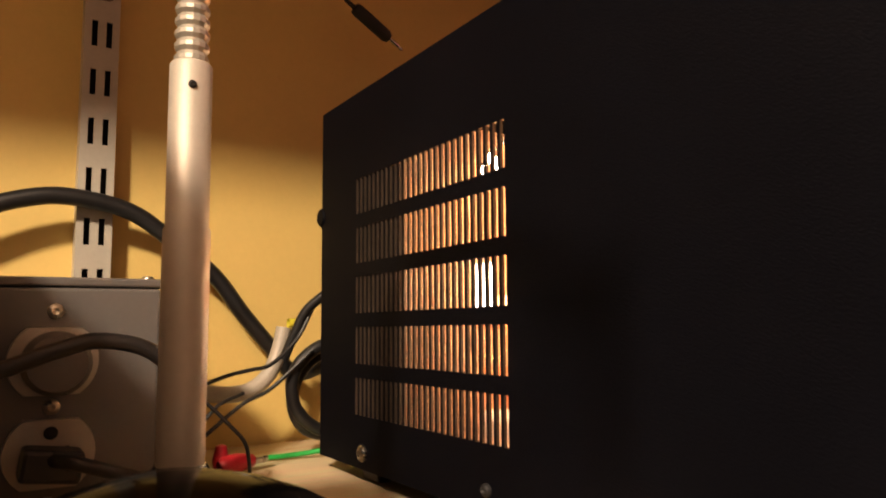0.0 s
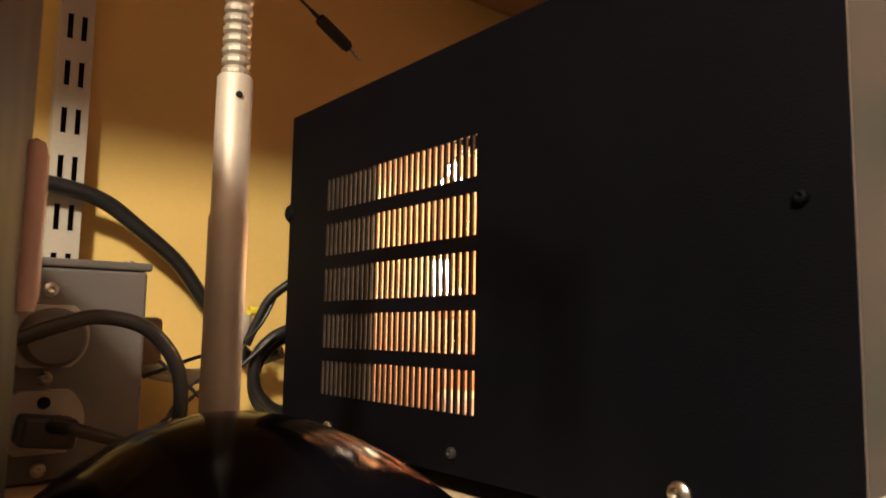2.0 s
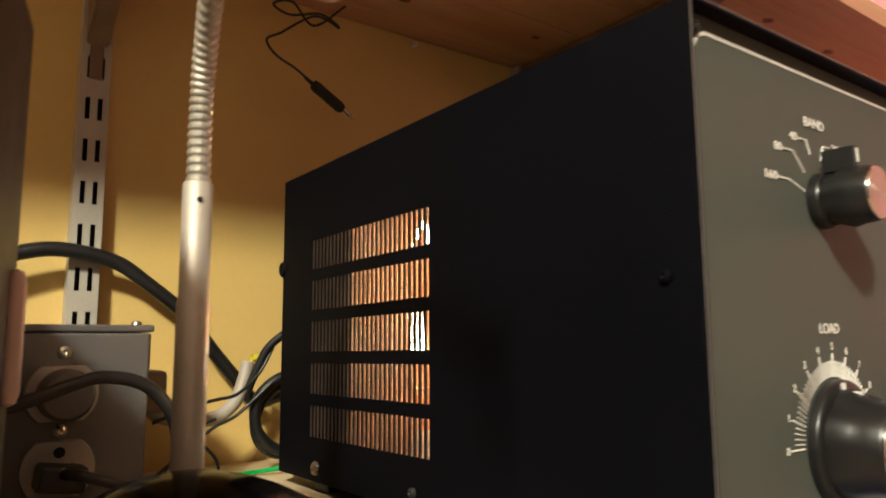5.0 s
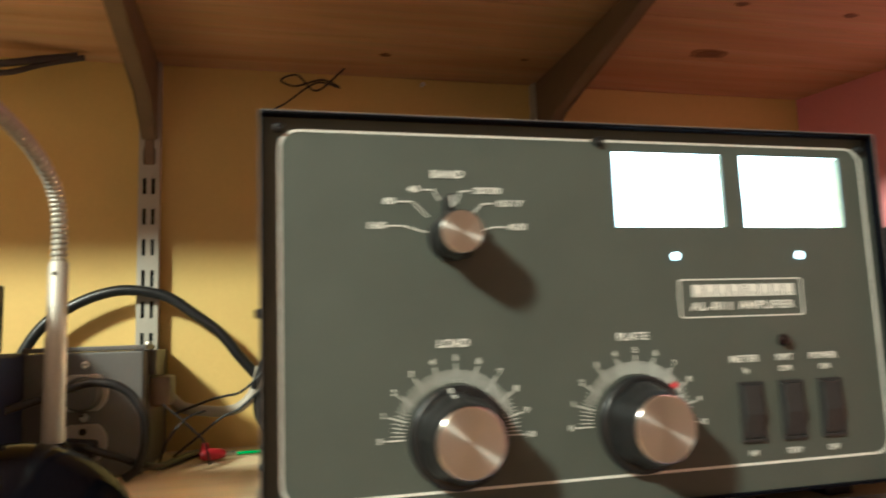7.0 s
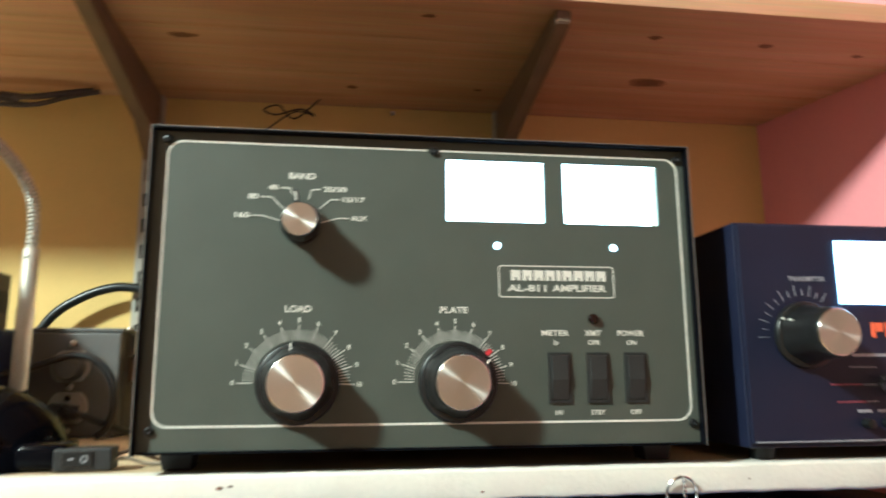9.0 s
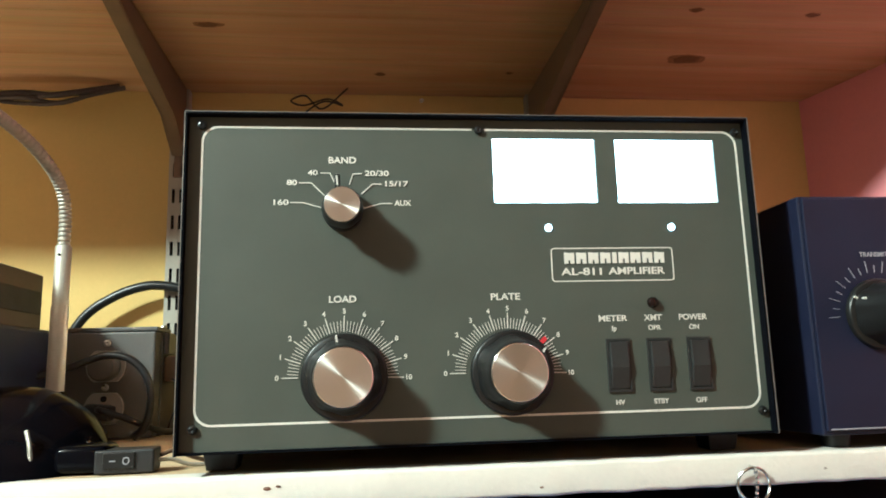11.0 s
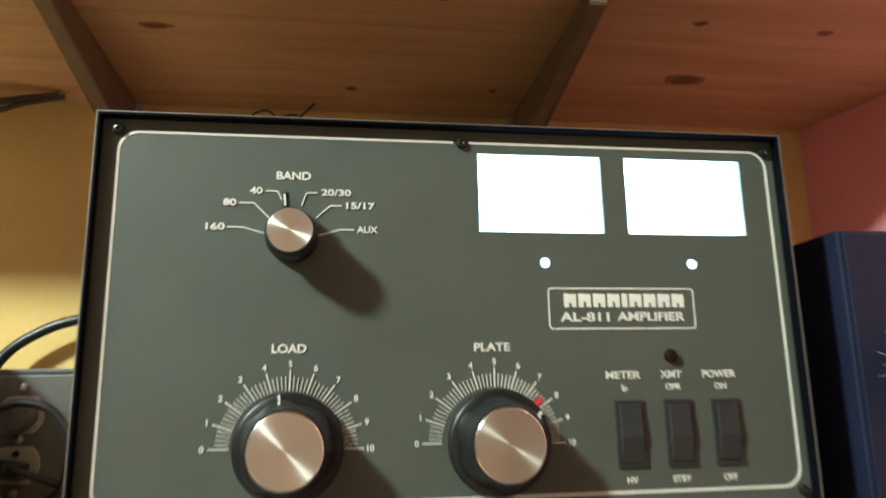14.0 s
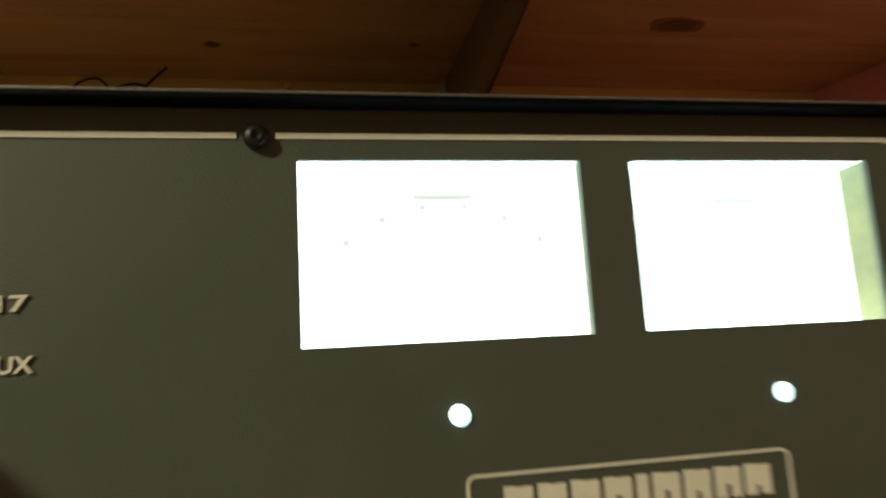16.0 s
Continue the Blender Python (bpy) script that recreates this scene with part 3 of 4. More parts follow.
    bm = bar(bmesh.new(), -0.0855, 0.1672, -0.0860, 0.1727, 0.0010, -0.0172)
    part("tab_line", bm, "white", amp)
    # load and plate
    for text, x, tw, ptr, off in (("LOAD", -0.0830, 0.0158, 101, 0.0006), ("PLATE", 0.0134, 0.0178, 34, 0.0018)):
        lettering("dial_label", text, x - 0.0003, 0.1027, 0.0040, -0.0002, "white", panel, tw)
        dial(panel, x, 0.0584, 0.0255, 0.0348)
        knob(amp, x + off, 0.0582, 0.0248, 0.0163, 0.0222, ptr, "large black knob with brushed aluminium cap")
    part("red_mark", bar(bmesh.new(), 0.0337, 0.0752, 0.0367, 0.0780, 0.0026, -0.0004), "red", panel, "red paint mark by the dial")
    # badge: the maker's name stays plain shapes
    part("badge_border", frame_strip(0.0425, 0.1200, 0.1113, 0.1322, 0.0022, 0.0007, 0.0, 0.0003), "white", panel, "white badge outline")
    logo = bmesh.new()
    lx, tall = 0.0507, 0.0068
    for i in range(9):
        w = 0.0027 if i == 4 else 0.0063
        if i == 4:
            box(logo, lx, lx + w, -0.0005, 0.0001, 0.1224, 0.1224 + tall)
        else:
            low = 0.1224 + tall * (0.42 if i % 2 else 0.30)
            box(logo, lx, lx + w * 0.40, -0.0005, 0.0001, 0.1224, 0.1224 + tall)
            box(logo, lx + w * 0.40, lx + w * 0.62, -0.0005, 0.0001, low, 0.1224 + tall * 0.96)
            box(logo, lx + w * 0.62, lx + w, -0.0005, 0.0001, 0.1224, 0.1224 + tall * 0.97)
        lx += w + 0.0013
    tagged(part("maker_mark", logo, "white", panel, "white block maker's mark"), kind="stuff")
    lettering("model_label", "AL-811", 0.0620, 0.1172, 0.0044, -0.0002, "white", panel, 0.0255)
    lettering("type_label", "AMPLIFIER", 0.0960, 0.1174, 0.0044, -0.0002, "white", panel, 0.0360)
    # pilots, switches
    for lx in (0.0420, 0.1206):
        part("pilot_lamp", turned(bmesh.new(), [(0.0023, -0.001), (0.0023, 0.0006), (0.0017, 0.0011), (0, 0.0013)], "-Y", (lx, 0, 0.1448), 24), "pilot", amp, "small round white pilot light", True)
    part("transmit_lamp", turned(bmesh.new(), [(0.0034, 0), (0.0034, 0.0016), (0.0024, 0.003), (0, 0.0036)], "-Y", (0.1045, 0, 0.0978), 24), "lens", amp, "unlit dark red transmit lamp", True)
    for x, top, below, low, tw in ((0.0790, "METER", "Ip", "HV", 0.0180), (0.1044, "XMT", "OPR", "STBY", 0.0112), (0.1297, "POWER", "ON", "OFF", 0.0180)):
        lettering("switch_label", top, x - 0.0004, 0.0885, 0.0036, -0.0002, "white", panel, tw)
        lettering("switch_label", below, x + 0.0001, 0.0825, 0.0030, -0.0002, "white", panel)
        lettering("switch_label", low, x + 0.0010, 0.0387, 0.0030, -0.0002, "white", panel)
        rocker(amp, x + 0.0018, 0.0606, 1)
    # screws of the cover
    for sy, sz, r, mat in ((0.267, 0.0262, 0.0042, "zinc"), (0.049, 0.0298, 0.0042, "zinc"), (0.161, 0.0274, 0.0026, "matt"), (0.008, 0.1201, 0.0024, "cover")):
        part("cover_screw", screw_head(r, "-X", (-HW - 0.0001, sy, sz), 0.0024), mat, amp, "cross-head cover screw", True)
    part("side_screw", screw_head(0.0030, "X", (HW, 0.007, 0.102), 0.0050), "zinc", amp, "", True)
    for fx in (-0.155, 0.155):
        for fy in (0.035, 0.28):
            foot = block(fx - 0.0105, fx + 0.0105, fy - 0.0105, fy + 0.0105, SHELF, Z0 + 0.0002, 0.0012)
            for v in foot.verts:
                if v.co.z < SHELF + 0.004:
                    v.co.x, v.co.y = fx + (v.co.x - fx) * 0.84, fy + (v.co.y - fy) * 0.84
            part("foot", foot, "rubber", amp, "black tapered rubber foot")
    # rear fittings
    for fy, fz, r in ((-0.150, 0.165, 0.007), (-0.13, 0.09, 0.008), (-0.09, 0.09, 0.008)):
        part("rear_connector", turned(bmesh.new(), [(r, 0), (r, 0.010), (r * 0.7, 0.012), (r * 0.7, 0.020), (0, 0.020)], "-Y", (fy, DEPTH + 0.020, fz), 20), "black", amp, "", True)
    part("rear_knob", turned(bmesh.new(), [(0.0060, 0), (0.0070, 0.003), (0.0045, 0.006), (0, 0.006)], "-X", (-HW + 0.0050, DEPTH + 0.001, 0.1535), 16), "cover", amp, "", True)
    # inside, seen through the slots
    part("chassis", block(-0.168, 0.165, 0.10, 0.31, 0.028, 0.0300), "alu", amp, "aluminium chassis deck")
    part("partition", block(-0.052, -0.050, 0.1197, 0.31, 0.0302, 0.190), "alu", amp, "aluminium inner partition")
    part("baffle", block(-0.168, -0.052, 0.118, 0.1195, 0.0302, 0.200), "alu", amp)
    part("inner_shield", block(-0.1730, -0.1720, 0.2280, 0.300, 0.0302, 0.196), "shield", amp, "dull brown shield plate behind the vents")
    part("rear_baffle", block(-0.1676, -0.0522, 0.2560, 0.2575, 0.0302, 0.199), "alu", amp, "warm lit inner wall behind the tubes")
    part("choke", turned(bmesh.new(), [(0.013, 0.0302), (0.013, 0.036), (0.010, 0.037), (0.010, 0.066), (0.013, 0.067), (0.013, 0.072), (0, 0.072)], at=(-0.088, 0.238, 0), n=24), "copper", amp, "copper-coloured coil", True)
    for ty in (0.167, 0.222):
        part("tube_socket", turned(bmesh.new(), [(0.019, 0.0302), (0.019, 0.044), (0.015, 0.047), (0, 0.047)], at=(-0.112, ty, 0), n=24), "ceramic", amp, "white ceramic tube socket", True)
        t = part("tube", turned(bmesh.new(), [(0.014, 0.0472), (0.014, 0.058), (0.0225, 0.075), (0.0245, 0.10), (0.0225, 0.150), (0.015, 0.176), (0.006, 0.184), (0, 0.185)], at=(-0.112, ty, 0), n=28), "glass", amp, "glass power tube, glowing", True)
        t.visible_shadow = False
        part("anode", block(-0.124, -0.118, ty - 0.011, ty + 0.011, 0.088, 0.104, 0.001), "copper", amp, "grey anode plates")
        for k in range(3):
            yy = ty - 0.009 + k * 0.005
            part("filament", tube(bmesh.new(), [(-0.133, yy, 0.096), (-0.133, yy + 0.001, 0.110), (-0.133, yy + 0.002, 0.119)], 0.0016, 6, 3), "filament", amp, "white-hot filament")
        part("filament", tube(bmesh.new(), [(-0.128, ty - 0.010, 0.160), (-0.128, ty - 0.003, 0.174), (-0.128, ty + 0.006, 0.161)], 0.0018, 6, 3), "filament", amp)
    # the case dips slightly towards its rear
    for ob in amp.children:
        if not ob.name.startswith(("foot", "knob")):
            for v in ob.data.vertices:
                v.co.z -= 0.012 * max(0.0, v.co.y)
            for inner in ob.children:
                for v in inner.data.vertices:
                    v.co.z -= 0.012 * max(0.0, v.co.y)
    return amp


amplifier()


# ---- the tuner beside it ----
def tuner():
    x0, x1, z0, z1 = 0.2075, 0.478, 0.0145, 0.1650
    t = thing("antenna_tuner", "navy-black metal antenna tuner with lit meter", "tuner", (0, 0, 0))
    part("case", block(x0, x1, 0.0015, 0.235, z0, z1, 0.0012), "navy", t)
    part("front_panel", block(x0 + 0.002, x1 - 0.002, -0.0006, 0.0014, z0 + 0.003, z1 - 0.002, 0.0005), "navy", t)
    part("trim", block(x0 + 0.004, x1 - 0.004, -0.0011, -0.0007, z0 + 0.0035, z0 + 0.0043), "pale", t, "thin pale trim along the foot")
    part("meter", block(0.2805, 0.374, -0.0016, -0.0007, 0.1092, 0.1530, 0.0003), "blue_meter", t, "bluish-white lit meter window")
    k = knob(t, 0.2525, 0.0880, 0.0225, 0.0148, 0.034, 150, "black tuning knob with aluminium cap")
    ticks = bmesh.new()
    for i in range(13):
        a = radians(183 - 10.5 * i)
        q = 0.034 if i % 2 == 0 else 0.031
        bar(ticks, 0.2525 + math.cos(a) * 0.0265, 0.088 + math.sin(a) * 0.0265, 0.2525 + math.cos(a) * q, 0.088 + math.sin(a) * q, 0.00034, -0.0007)
    tagged(part("dial_scale", ticks, "pale", t, "pale printed dial graduations"), kind="stuff")
    lettering("dial_label", "TRANSMITTER", 0.2575, 0.1260, 0.0030, -0.0007, "pale", t, 0.027)
    mark = bmesh.new()
    for i in range(4):
        box(mark, 0.3025 + i * 0.0105, 0.3055 + i * 0.0105, -0.0011, -0.0005, 0.0865, 0.0965)
        box(mark, 0.3062 + i * 0.0105, 0.3112 + i * 0.0105, -0.0011, -0.0005, 0.0905, 0.0965)
    part("maker_mark", mark, "orange", t, "orange block maker's mark")
    rose, pale = bmesh.new(), bmesh.new()
    bar(rose, 0.268, 0.0550, 0.291, 0.0550, 0.0010, -0.0007), bar(rose, 0.272, 0.0435, 0.293, 0.0435, 0.0010, -0.0007)
    bar(pale, 0.286, 0.0745, 0.315, 0.0745, 0.0018, -0.0007), bar(pale, 0.283, 0.0665, 0.303, 0.0665, 0.0006, -0.0007)
    bar(pale, 0.291, 0.0548, 0.302, 0.0548, 0.0005, -0.0007), bar(pale, 0.293, 0.0437, 0.302, 0.0437, 0.0005, -0.0007)
    bar(pale, 0.286, 0.0375, 0.296, 0.0375, 0.0018, -0.0007), bar(pale, 0.301, 0.0375, 0.311, 0.0375, 0.0018, -0.0007)
    part("rose_print", rose, "rose", t), part("pale_print", pale, "pale", t)
    part("selector_knob", turned(bmesh.new(), [(0.0075, 0), (0.0075, 0.002), (0.006, 0.004), (0.006, 0.014), (0, 0.015)], "-Y", (0.311, -0.0007, 0.0555), 28), "chrome", t, "small chrome selector knob", True)
    part("push_button", turned(bmesh.new(), [(0.0032, 0), (0.0032, 0.006), (0, 0.007)], "-Y", (0.291, -0.0007, 0.0295), 20), "black", t, "", True)
    part("push_button", turned(bmesh.new(), [(0.0032, 0), (0.0032, 0.006), (0, 0.007)], "-Y", (0.306, -0.0007, 0.0295), 20), "black", t, "", True)
    for fx in (x0 + 0.02, x1 - 0.02):
        for fy in (0.02, 0.21):
            part("foot", turned(bmesh.new(), [(0.008, SHELF), (0.009, z0 + 0.0003), (0, z0 + 0.0003)], at=(fx, fy, 0), n=20), "rubber", t, "", True)


tuner()


# ---- the left end of the shelf ----
def outlet_box():
    b = thing("outlet_box", "grey steel electrical outlet box standing on the shelf", "outlet box", (0, 0, 0))
    x0, x1, y0, z1 = -0.3575, -0.2685, 0.290, 0.1095
    part("body", block(x0 + 0.001, x1 + 0.001, y0 + 0.020, WALL - 0.001, SHELF, z1 - 0.0042, 0.001), "steel", b)
    part("cover_plate", block(x0, x1, y0, y0 + 0.0195, SHELF + 0.0005, z1 - 0.0045, 0.0015), "steel", b, "raised grey steel cover plate")
    part("top_flange", block(x0 - 0.001, x1 + 0.002, y0 - 0.0005, y0 + 0.048, z1 - 0.004, z1, 0.001), "steel", b, "folded top flange")
    part("corner_tab", block(x1 + 0.0012, x1 + 0.0065, y0 + 0.024, y0 + 0.046, z1 - 0.026, z1 - 0.0045, 0.001), "steel", b)
    part("flange_screw", screw_head(0.0032, "Z", (x1 - 0.001, y0 + 0.030, z1), 0.003), "zinc", b, "", True)
    part("cable_clamp", block(x1 + 0.0012, x1 + 0.0180, y0 + 0.026, y0 + 0.062, 0.0570, 0.0825, 0.003), "bracket", b, "dark cable clamp on the side of the box", True)
    cx = -0.3120
    for cz in (0.0730, 0.0340):
        bm = bmesh.new()
        pts = []
        for i in range(40):
            a = 2 * math.pi * i / 40
            pts.append((0.0175 * math.cos(a), max(-0.0142, min(0.0142, 0.0175 * math.sin(a)))))
        near = [bm.verts.new((cx + p[0], y0 - 0.0030, cz + p[1])) for p in pts]
        far = [bm.verts.new((cx + p[0] * 1.03, y0 + 0.001, cz + p[1] * 1.03)) for p in pts]
        bm.faces.new(near)
        for i in range(40):
            bm.faces.new((near[i], far[i], far[(i + 1) % 40], near[(i + 1) % 40]))
        bmesh.ops.remove_doubles(bm, verts=bm.verts, dist=1e-6)
        bmesh.ops.recalc_face_normals(bm, faces=bm.faces)
        o = part("receptacle", bm, "outlet", b, "off-white outlet face")
        # pin holes are near-black pieces on the face, their shade painted
        holes = bmesh.new()
        turned(holes, [(0.0028, 0), (0.0028, 0.0006), (0, 0.0006)], "-Y", (cx, y0 - 0.0029, cz + 0.0088), 14)
        box(holes, cx - 0.0072, cx - 0.0056, y0 - 0.0035, y0 - 0.0028, cz - 0.005, cz + 0.003)
        box(holes, cx + 0.0056, cx + 0.0072, y0 - 0.0035, y0 - 0.0028, cz - 0.005, cz + 0.003)
        part("slots", holes, "dark", o, "near-black pieces painted as the shade in the pin holes")
    for cz in (0.0945, 0.0535, 0.0125):
        part("plate_screw", screw_head(0.0034, "-Y", (cx, y0 - 0.0002, cz), 0.0018), "zinc", b, "slotted plate screw", True)
    return b


def power_plug(cx, cz, points, label, angled):
    p = thing("mains_lead", label, "power lead", (0, 0, 0))
    y = 0.2868
    bm = block(cx - 0.0115, cx + 0.0115, y - 0.017, y - 0.0002, cz - 0.0075, cz + 0.0058, 0.002)
    if angled:
        bmesh.ops.rotate(bm, cent=(cx, y, cz), matrix=Matrix.Rotation(radians(8), 3, "Y"), verts=bm.verts)
    part("plug", bm, "rubber", p, "black moulded plug")
    part("cord", tube(bmesh.new(), points, 0.0030, 10), "cord", p, "", True)
    return p


def cable(name, label, points, radius, mat, extra=None):
    ob = link(name, tube(bmesh.new(), points, radius, 12), mat, None, "", True)
    return tagged(ob, label, "cable")


def desk_lamp():
    l = thing("gooseneck_lamp", "silver gooseneck desk lamp on a glossy black domed base", "desk lamp", (0, 0, 0))
    px, py = -0.2932, 0.1325
    cx, cy, rx, ry, h = -0.3035, 0.069, 0.0690, 0.0620, 0.0520
    bm = turned(bmesh.new(), [(1.0, 0.0), (1.0, 0.10), (0.97, 0.19), (0.93, 0.30), (0.88, 0.41), (0.80, 0.54), (0.70, 0.66), (0.58, 0.77), (0.44, 0.87), (0.30, 0.94), (0.15, 0.985), (0, 1.0)], n=64)
    for v in bm.verts:
        v.co = Vector((cx + v.co.x * rx, cy + v.co.y * ry + 0.030 * v.co.z, SHELF + v.co.z * h))
    part("base", bm, "gloss", l, "glossy black domed base", True)
    part("switch_tab", block(-0.2510, -0.2215, 0.030, 0.058, SHELF + 0.001, SHELF + 0.0165, 0.004, segs=3), "gloss", l, "black raised tab on the base", True)
    part("trim", tube(bmesh.new(), [(-0.2680, 0.0345, SHELF + 0.0260), (-0.2640, 0.0305, SHELF + 0.018), (-0.2620, 0.0285, SHELF + 0.009)], 0.0013, 8), "neck", l, "silver trim", True)
    part("collar", turned(bmesh.new(), [(0.0085, SHELF), (0.0085, 0.0500), (0.0066, 0.0530), (0, 0.0530)], at=(px, py, 0), n=28), "gloss", l, "", True)
    part("post", turned(bmesh.new(), [(0.0061, 0.045), (0.0061, 0.114), (0.0056, 0.115), (0.0056, 0.1590), (0.0050, 0.1598), (0, 0.1598)], at=(px, py, 0), n=32), "silver", l, "satin silver tube", True)
    # near-black head paints the shade of the post's screw hole
    part("set_screw", screw_head(0.0011, "-Y", (px - 0.0008, py - 0.0052, 0.1525), 0.0012), "dark", l, "", True)
    bend = Vector((-0.23, -0.973))
    neck = [(px + bend.x * k, py + bend.y * k, z) for k, z in ((0, 0.159), (0.0003, 0.180), (0.005, 0.199), (0.019, 0.2135), (0.042, 0.2255), (0.070, 0.2335), (0.097, 0.2375), (0.124, 0.2380), (0.146, 0.2330), (0.1545, 0.222))]
    part("gooseneck", tube(bmesh.new(), neck, 0.0046, 16, 18, 0.0008), "neck", l, "ribbed flexible metal neck")
    neck[-2], neck[-1] = (-0.3165, -0.006, 0.2340), (-0.3140, -0.0165, 0.2225)
    ex, ey = neck[-1][:2]
    part("lamp_head", turned(bmesh.new(), [(0, 0.1672), (0.0024, 0.1675), (0.0029, 0.170), (0.0029, 0.220), (0.0048, 0.223), (0.0048, 0.2245), (0, 0.2245)], at=(ex, ey, 0), n=20), "blush", l, "pale pinkish slim lamp head, unlit", True)
    return l


def inline_switch():
    s = thing("rocker_switch_box", "small black box with a rocker switch on the shelf edge", "switch", (-0.2105, 0.0290, SHELF + 0.0003), rz=4)
    part("body", block(-0.0165, 0.0165, 0, 0.020, 0, 0.0135, 0.0012), "rubber", s)
    part("rocker", block(-0.0115, 0.0060, -0.0012, 0.001, 0.0028, 0.0120, 0.0006), "black", s)
    m = bmesh.new()
    bar(m, -0.0078, 0.0074, -0.0044, 0.0074, 0.0007, -0.0013)
    part("on_mark", m, "pale", s)
    part("off_mark", frame_strip(-0.0006, 0.0032, 0.0052, 0.0095, 0.0018, 0.0006, -0.0013, 0.0002), "pale", s)
    return s


def stacked_device():
    d = thing("receiver", "beige-framed desktop receiver with a dull grey screen", "radio", (-0.3745, 0.0, SHELF), rz=-12)
    part("case", block(-0.170, 0.0, 0.003, 0.098, 0.003, 0.188, 0.004, segs=3), "plum", d, "dark plum plastic case", True)
    part("screen", block(-0.1592, -0.0062, 0.0005, 0.0028, 0.0783, 0.1797), "screen", d, "unlit grey screen")
    part("bezel", frame_strip(-0.163, -0.0024, 0.0745, 0.1835, 0.0050, 0.0036, 0.0028, 0.0045), "bezel", d, "beige rounded bezel")
    part("lower_panel", block(-0.163, -0.004, -0.0005, 0.0028, 0.006, 0.0700, 0.001), "screen", d, "grey lower panel")
    part("side_grip", turned(bmesh.new(), [(0, 0.0), (0.0018, 0.001), (0.0026, 0.004), (0.0026, 0.033), (0.0018, 0.036), (0, 0.037)], at=(0.0012, 0.086, 0.0760), n=20), "blush", d, "pinkish rounded side grip", True)
    for fx in (-0.155, -0.015):
        for fy in (0.015, 0.085):
            part("foot", turned(bmesh.new(), [(0.006, 0.0), (0.006, 0.0035), (0, 0.0035)], at=(fx, fy, 0), n=16), "rubber", d, "", True)
    return d


def back_boxes():
    a = thing("power_supply", "dark metal power supply box at the back of shelf", "power supply", (0, 0, 0))
    part("case", block(-0.535, -0.354, 0.152, 0.285, SHELF, 0.1062, 0.003), "navy", a)
    part("front_plate", block(-0.530, -0.359, 0.1505, 0.1518, SHELF + 0.004, 0.102, 0.0005), "matt", a)
    b = thing("small_radio", "brown and black box radio on the power supply", "radio", (0, 0, 0))
    part("case", block(-0.520, -0.3685, 0.155, 0.280, 0.1065, 0.1585, 0.002), "tan", b)
    part("front_plate", block(-0.514, -0.3745, 0.1520, 0.1547, 0.110, 0.152, 0.001), "matt", b, "black front plate")
    part("side_band", block(-0.3690, -0.3673, 0.161, 0.274, 0.121, 0.142, 0.0005), "matt", b, "black band along the side")
    part("dial_window", block(-0.420, -0.382, 0.1505, 0.1518, 0.124, 0.140, 0.0005), "clip", b, "dark red dial window")


outlet_box()
desk_lamp()
inline_switch()
stacked_device()
back_boxes()
w = thing("wall_plug", "dark grey round plug seated in the upper outlet", "plug")
part("plug_body", turned(bmesh.new(), [(0.0135, 0), (0.0135, 0.010), (0.0115, 0.014), (0, 0.015)], "-Y", (-0.3115, 0.2868, 0.0725), 28), "steel", w, "dark grey plug body", True)
cable("crossing_cord", "black cord looping across the front of the outlet box",
      [(-0.392, 0.225, 0.052), (-0.366, 0.240, 0.0610), (-0.3465, 0.252, 0.0680), (-0.330, 0.255, 0.0725), (-0.314, 0.255, 0.0785), (-0.298, 0.255, 0.0822), (-0.278, 0.255, 0.0770), (-0.2640, 0.255, 0.0600), (-0.2610, 0.256, 0.0370), (-0.266, 0.258, 0.0180), (-0.276, 0.260, SHELF + 0.0032)], 0.0034, "cord")
power_plug(-0.3120, 0.0320, [(-0.3120, 0.272, 0.0340), (-0.3050, 0.262, 0.0335), (-0.2930, 0.260, 0.0295), (-0.279, 0.261, 0.0245), (-0.264, 0.270, 0.0165), (-0.255, 0.300, 0.0105), (-0.245, 0.345, SHELF + 0.0032), (-0.230, 0.385, SHELF + 0.0032)], "black cord plugged into the lower outlet", True)
cable("mains_cable", "thick black cable arching along the yellow wall",
      [(-0.4051, 0.402, 0.0774), (-0.3779, 0.402, 0.1271), (-0.3465, 0.402, 0.1507), (-0.3151, 0.402, 0.162), (-0.29, 0.402, 0.1622), (-0.2649, 0.402, 0.1559), (-0.2439, 0.402, 0.1418), (-0.2156, 0.402, 0.1193), (-0.1963, 0.402, 0.0947), (-0.1769, 0.402, 0.0722), (-0.1602, 0.402, 0.0544), (-0.145, 0.385, 0.060)], 0.0052, "cord")
cable("grey_cable", "pale grey jacketed cable from the outlet box",
      [(-0.2550, 0.345, 0.0640), (-0.246, 0.356, 0.0530), (-0.230, 0.366, 0.0480), (-0.212, 0.372, 0.0455), (-0.198, 0.375, 0.0475), (-0.1865, 0.376, 0.0565), (-0.1800, 0.377, 0.0710), (-0.1765, 0.378, 0.0850)], 0.0050, "grey_cord")
tagged(link("yellow_tip", turned(bmesh.new(), [(0.003, 0), (0.003, 0.010), (0, 0.010)], "X", (-0.1730, 0.380, 0.0880), 14), "yellow", None, "", True), "small yellow tape tip on a cable end", "cable tip")
cable("thin_wire", "thin black wire crossing behind the amplifier", [(-0.250, 0.350, 0.0480), (-0.2222, 0.350, 0.0578), (-0.208, 0.350, 0.0610), (-0.1942, 0.350, 0.0640), (-0.178, 0.352, 0.0780), (-0.168, 0.352, 0.0960)], 0.0012, "cord")
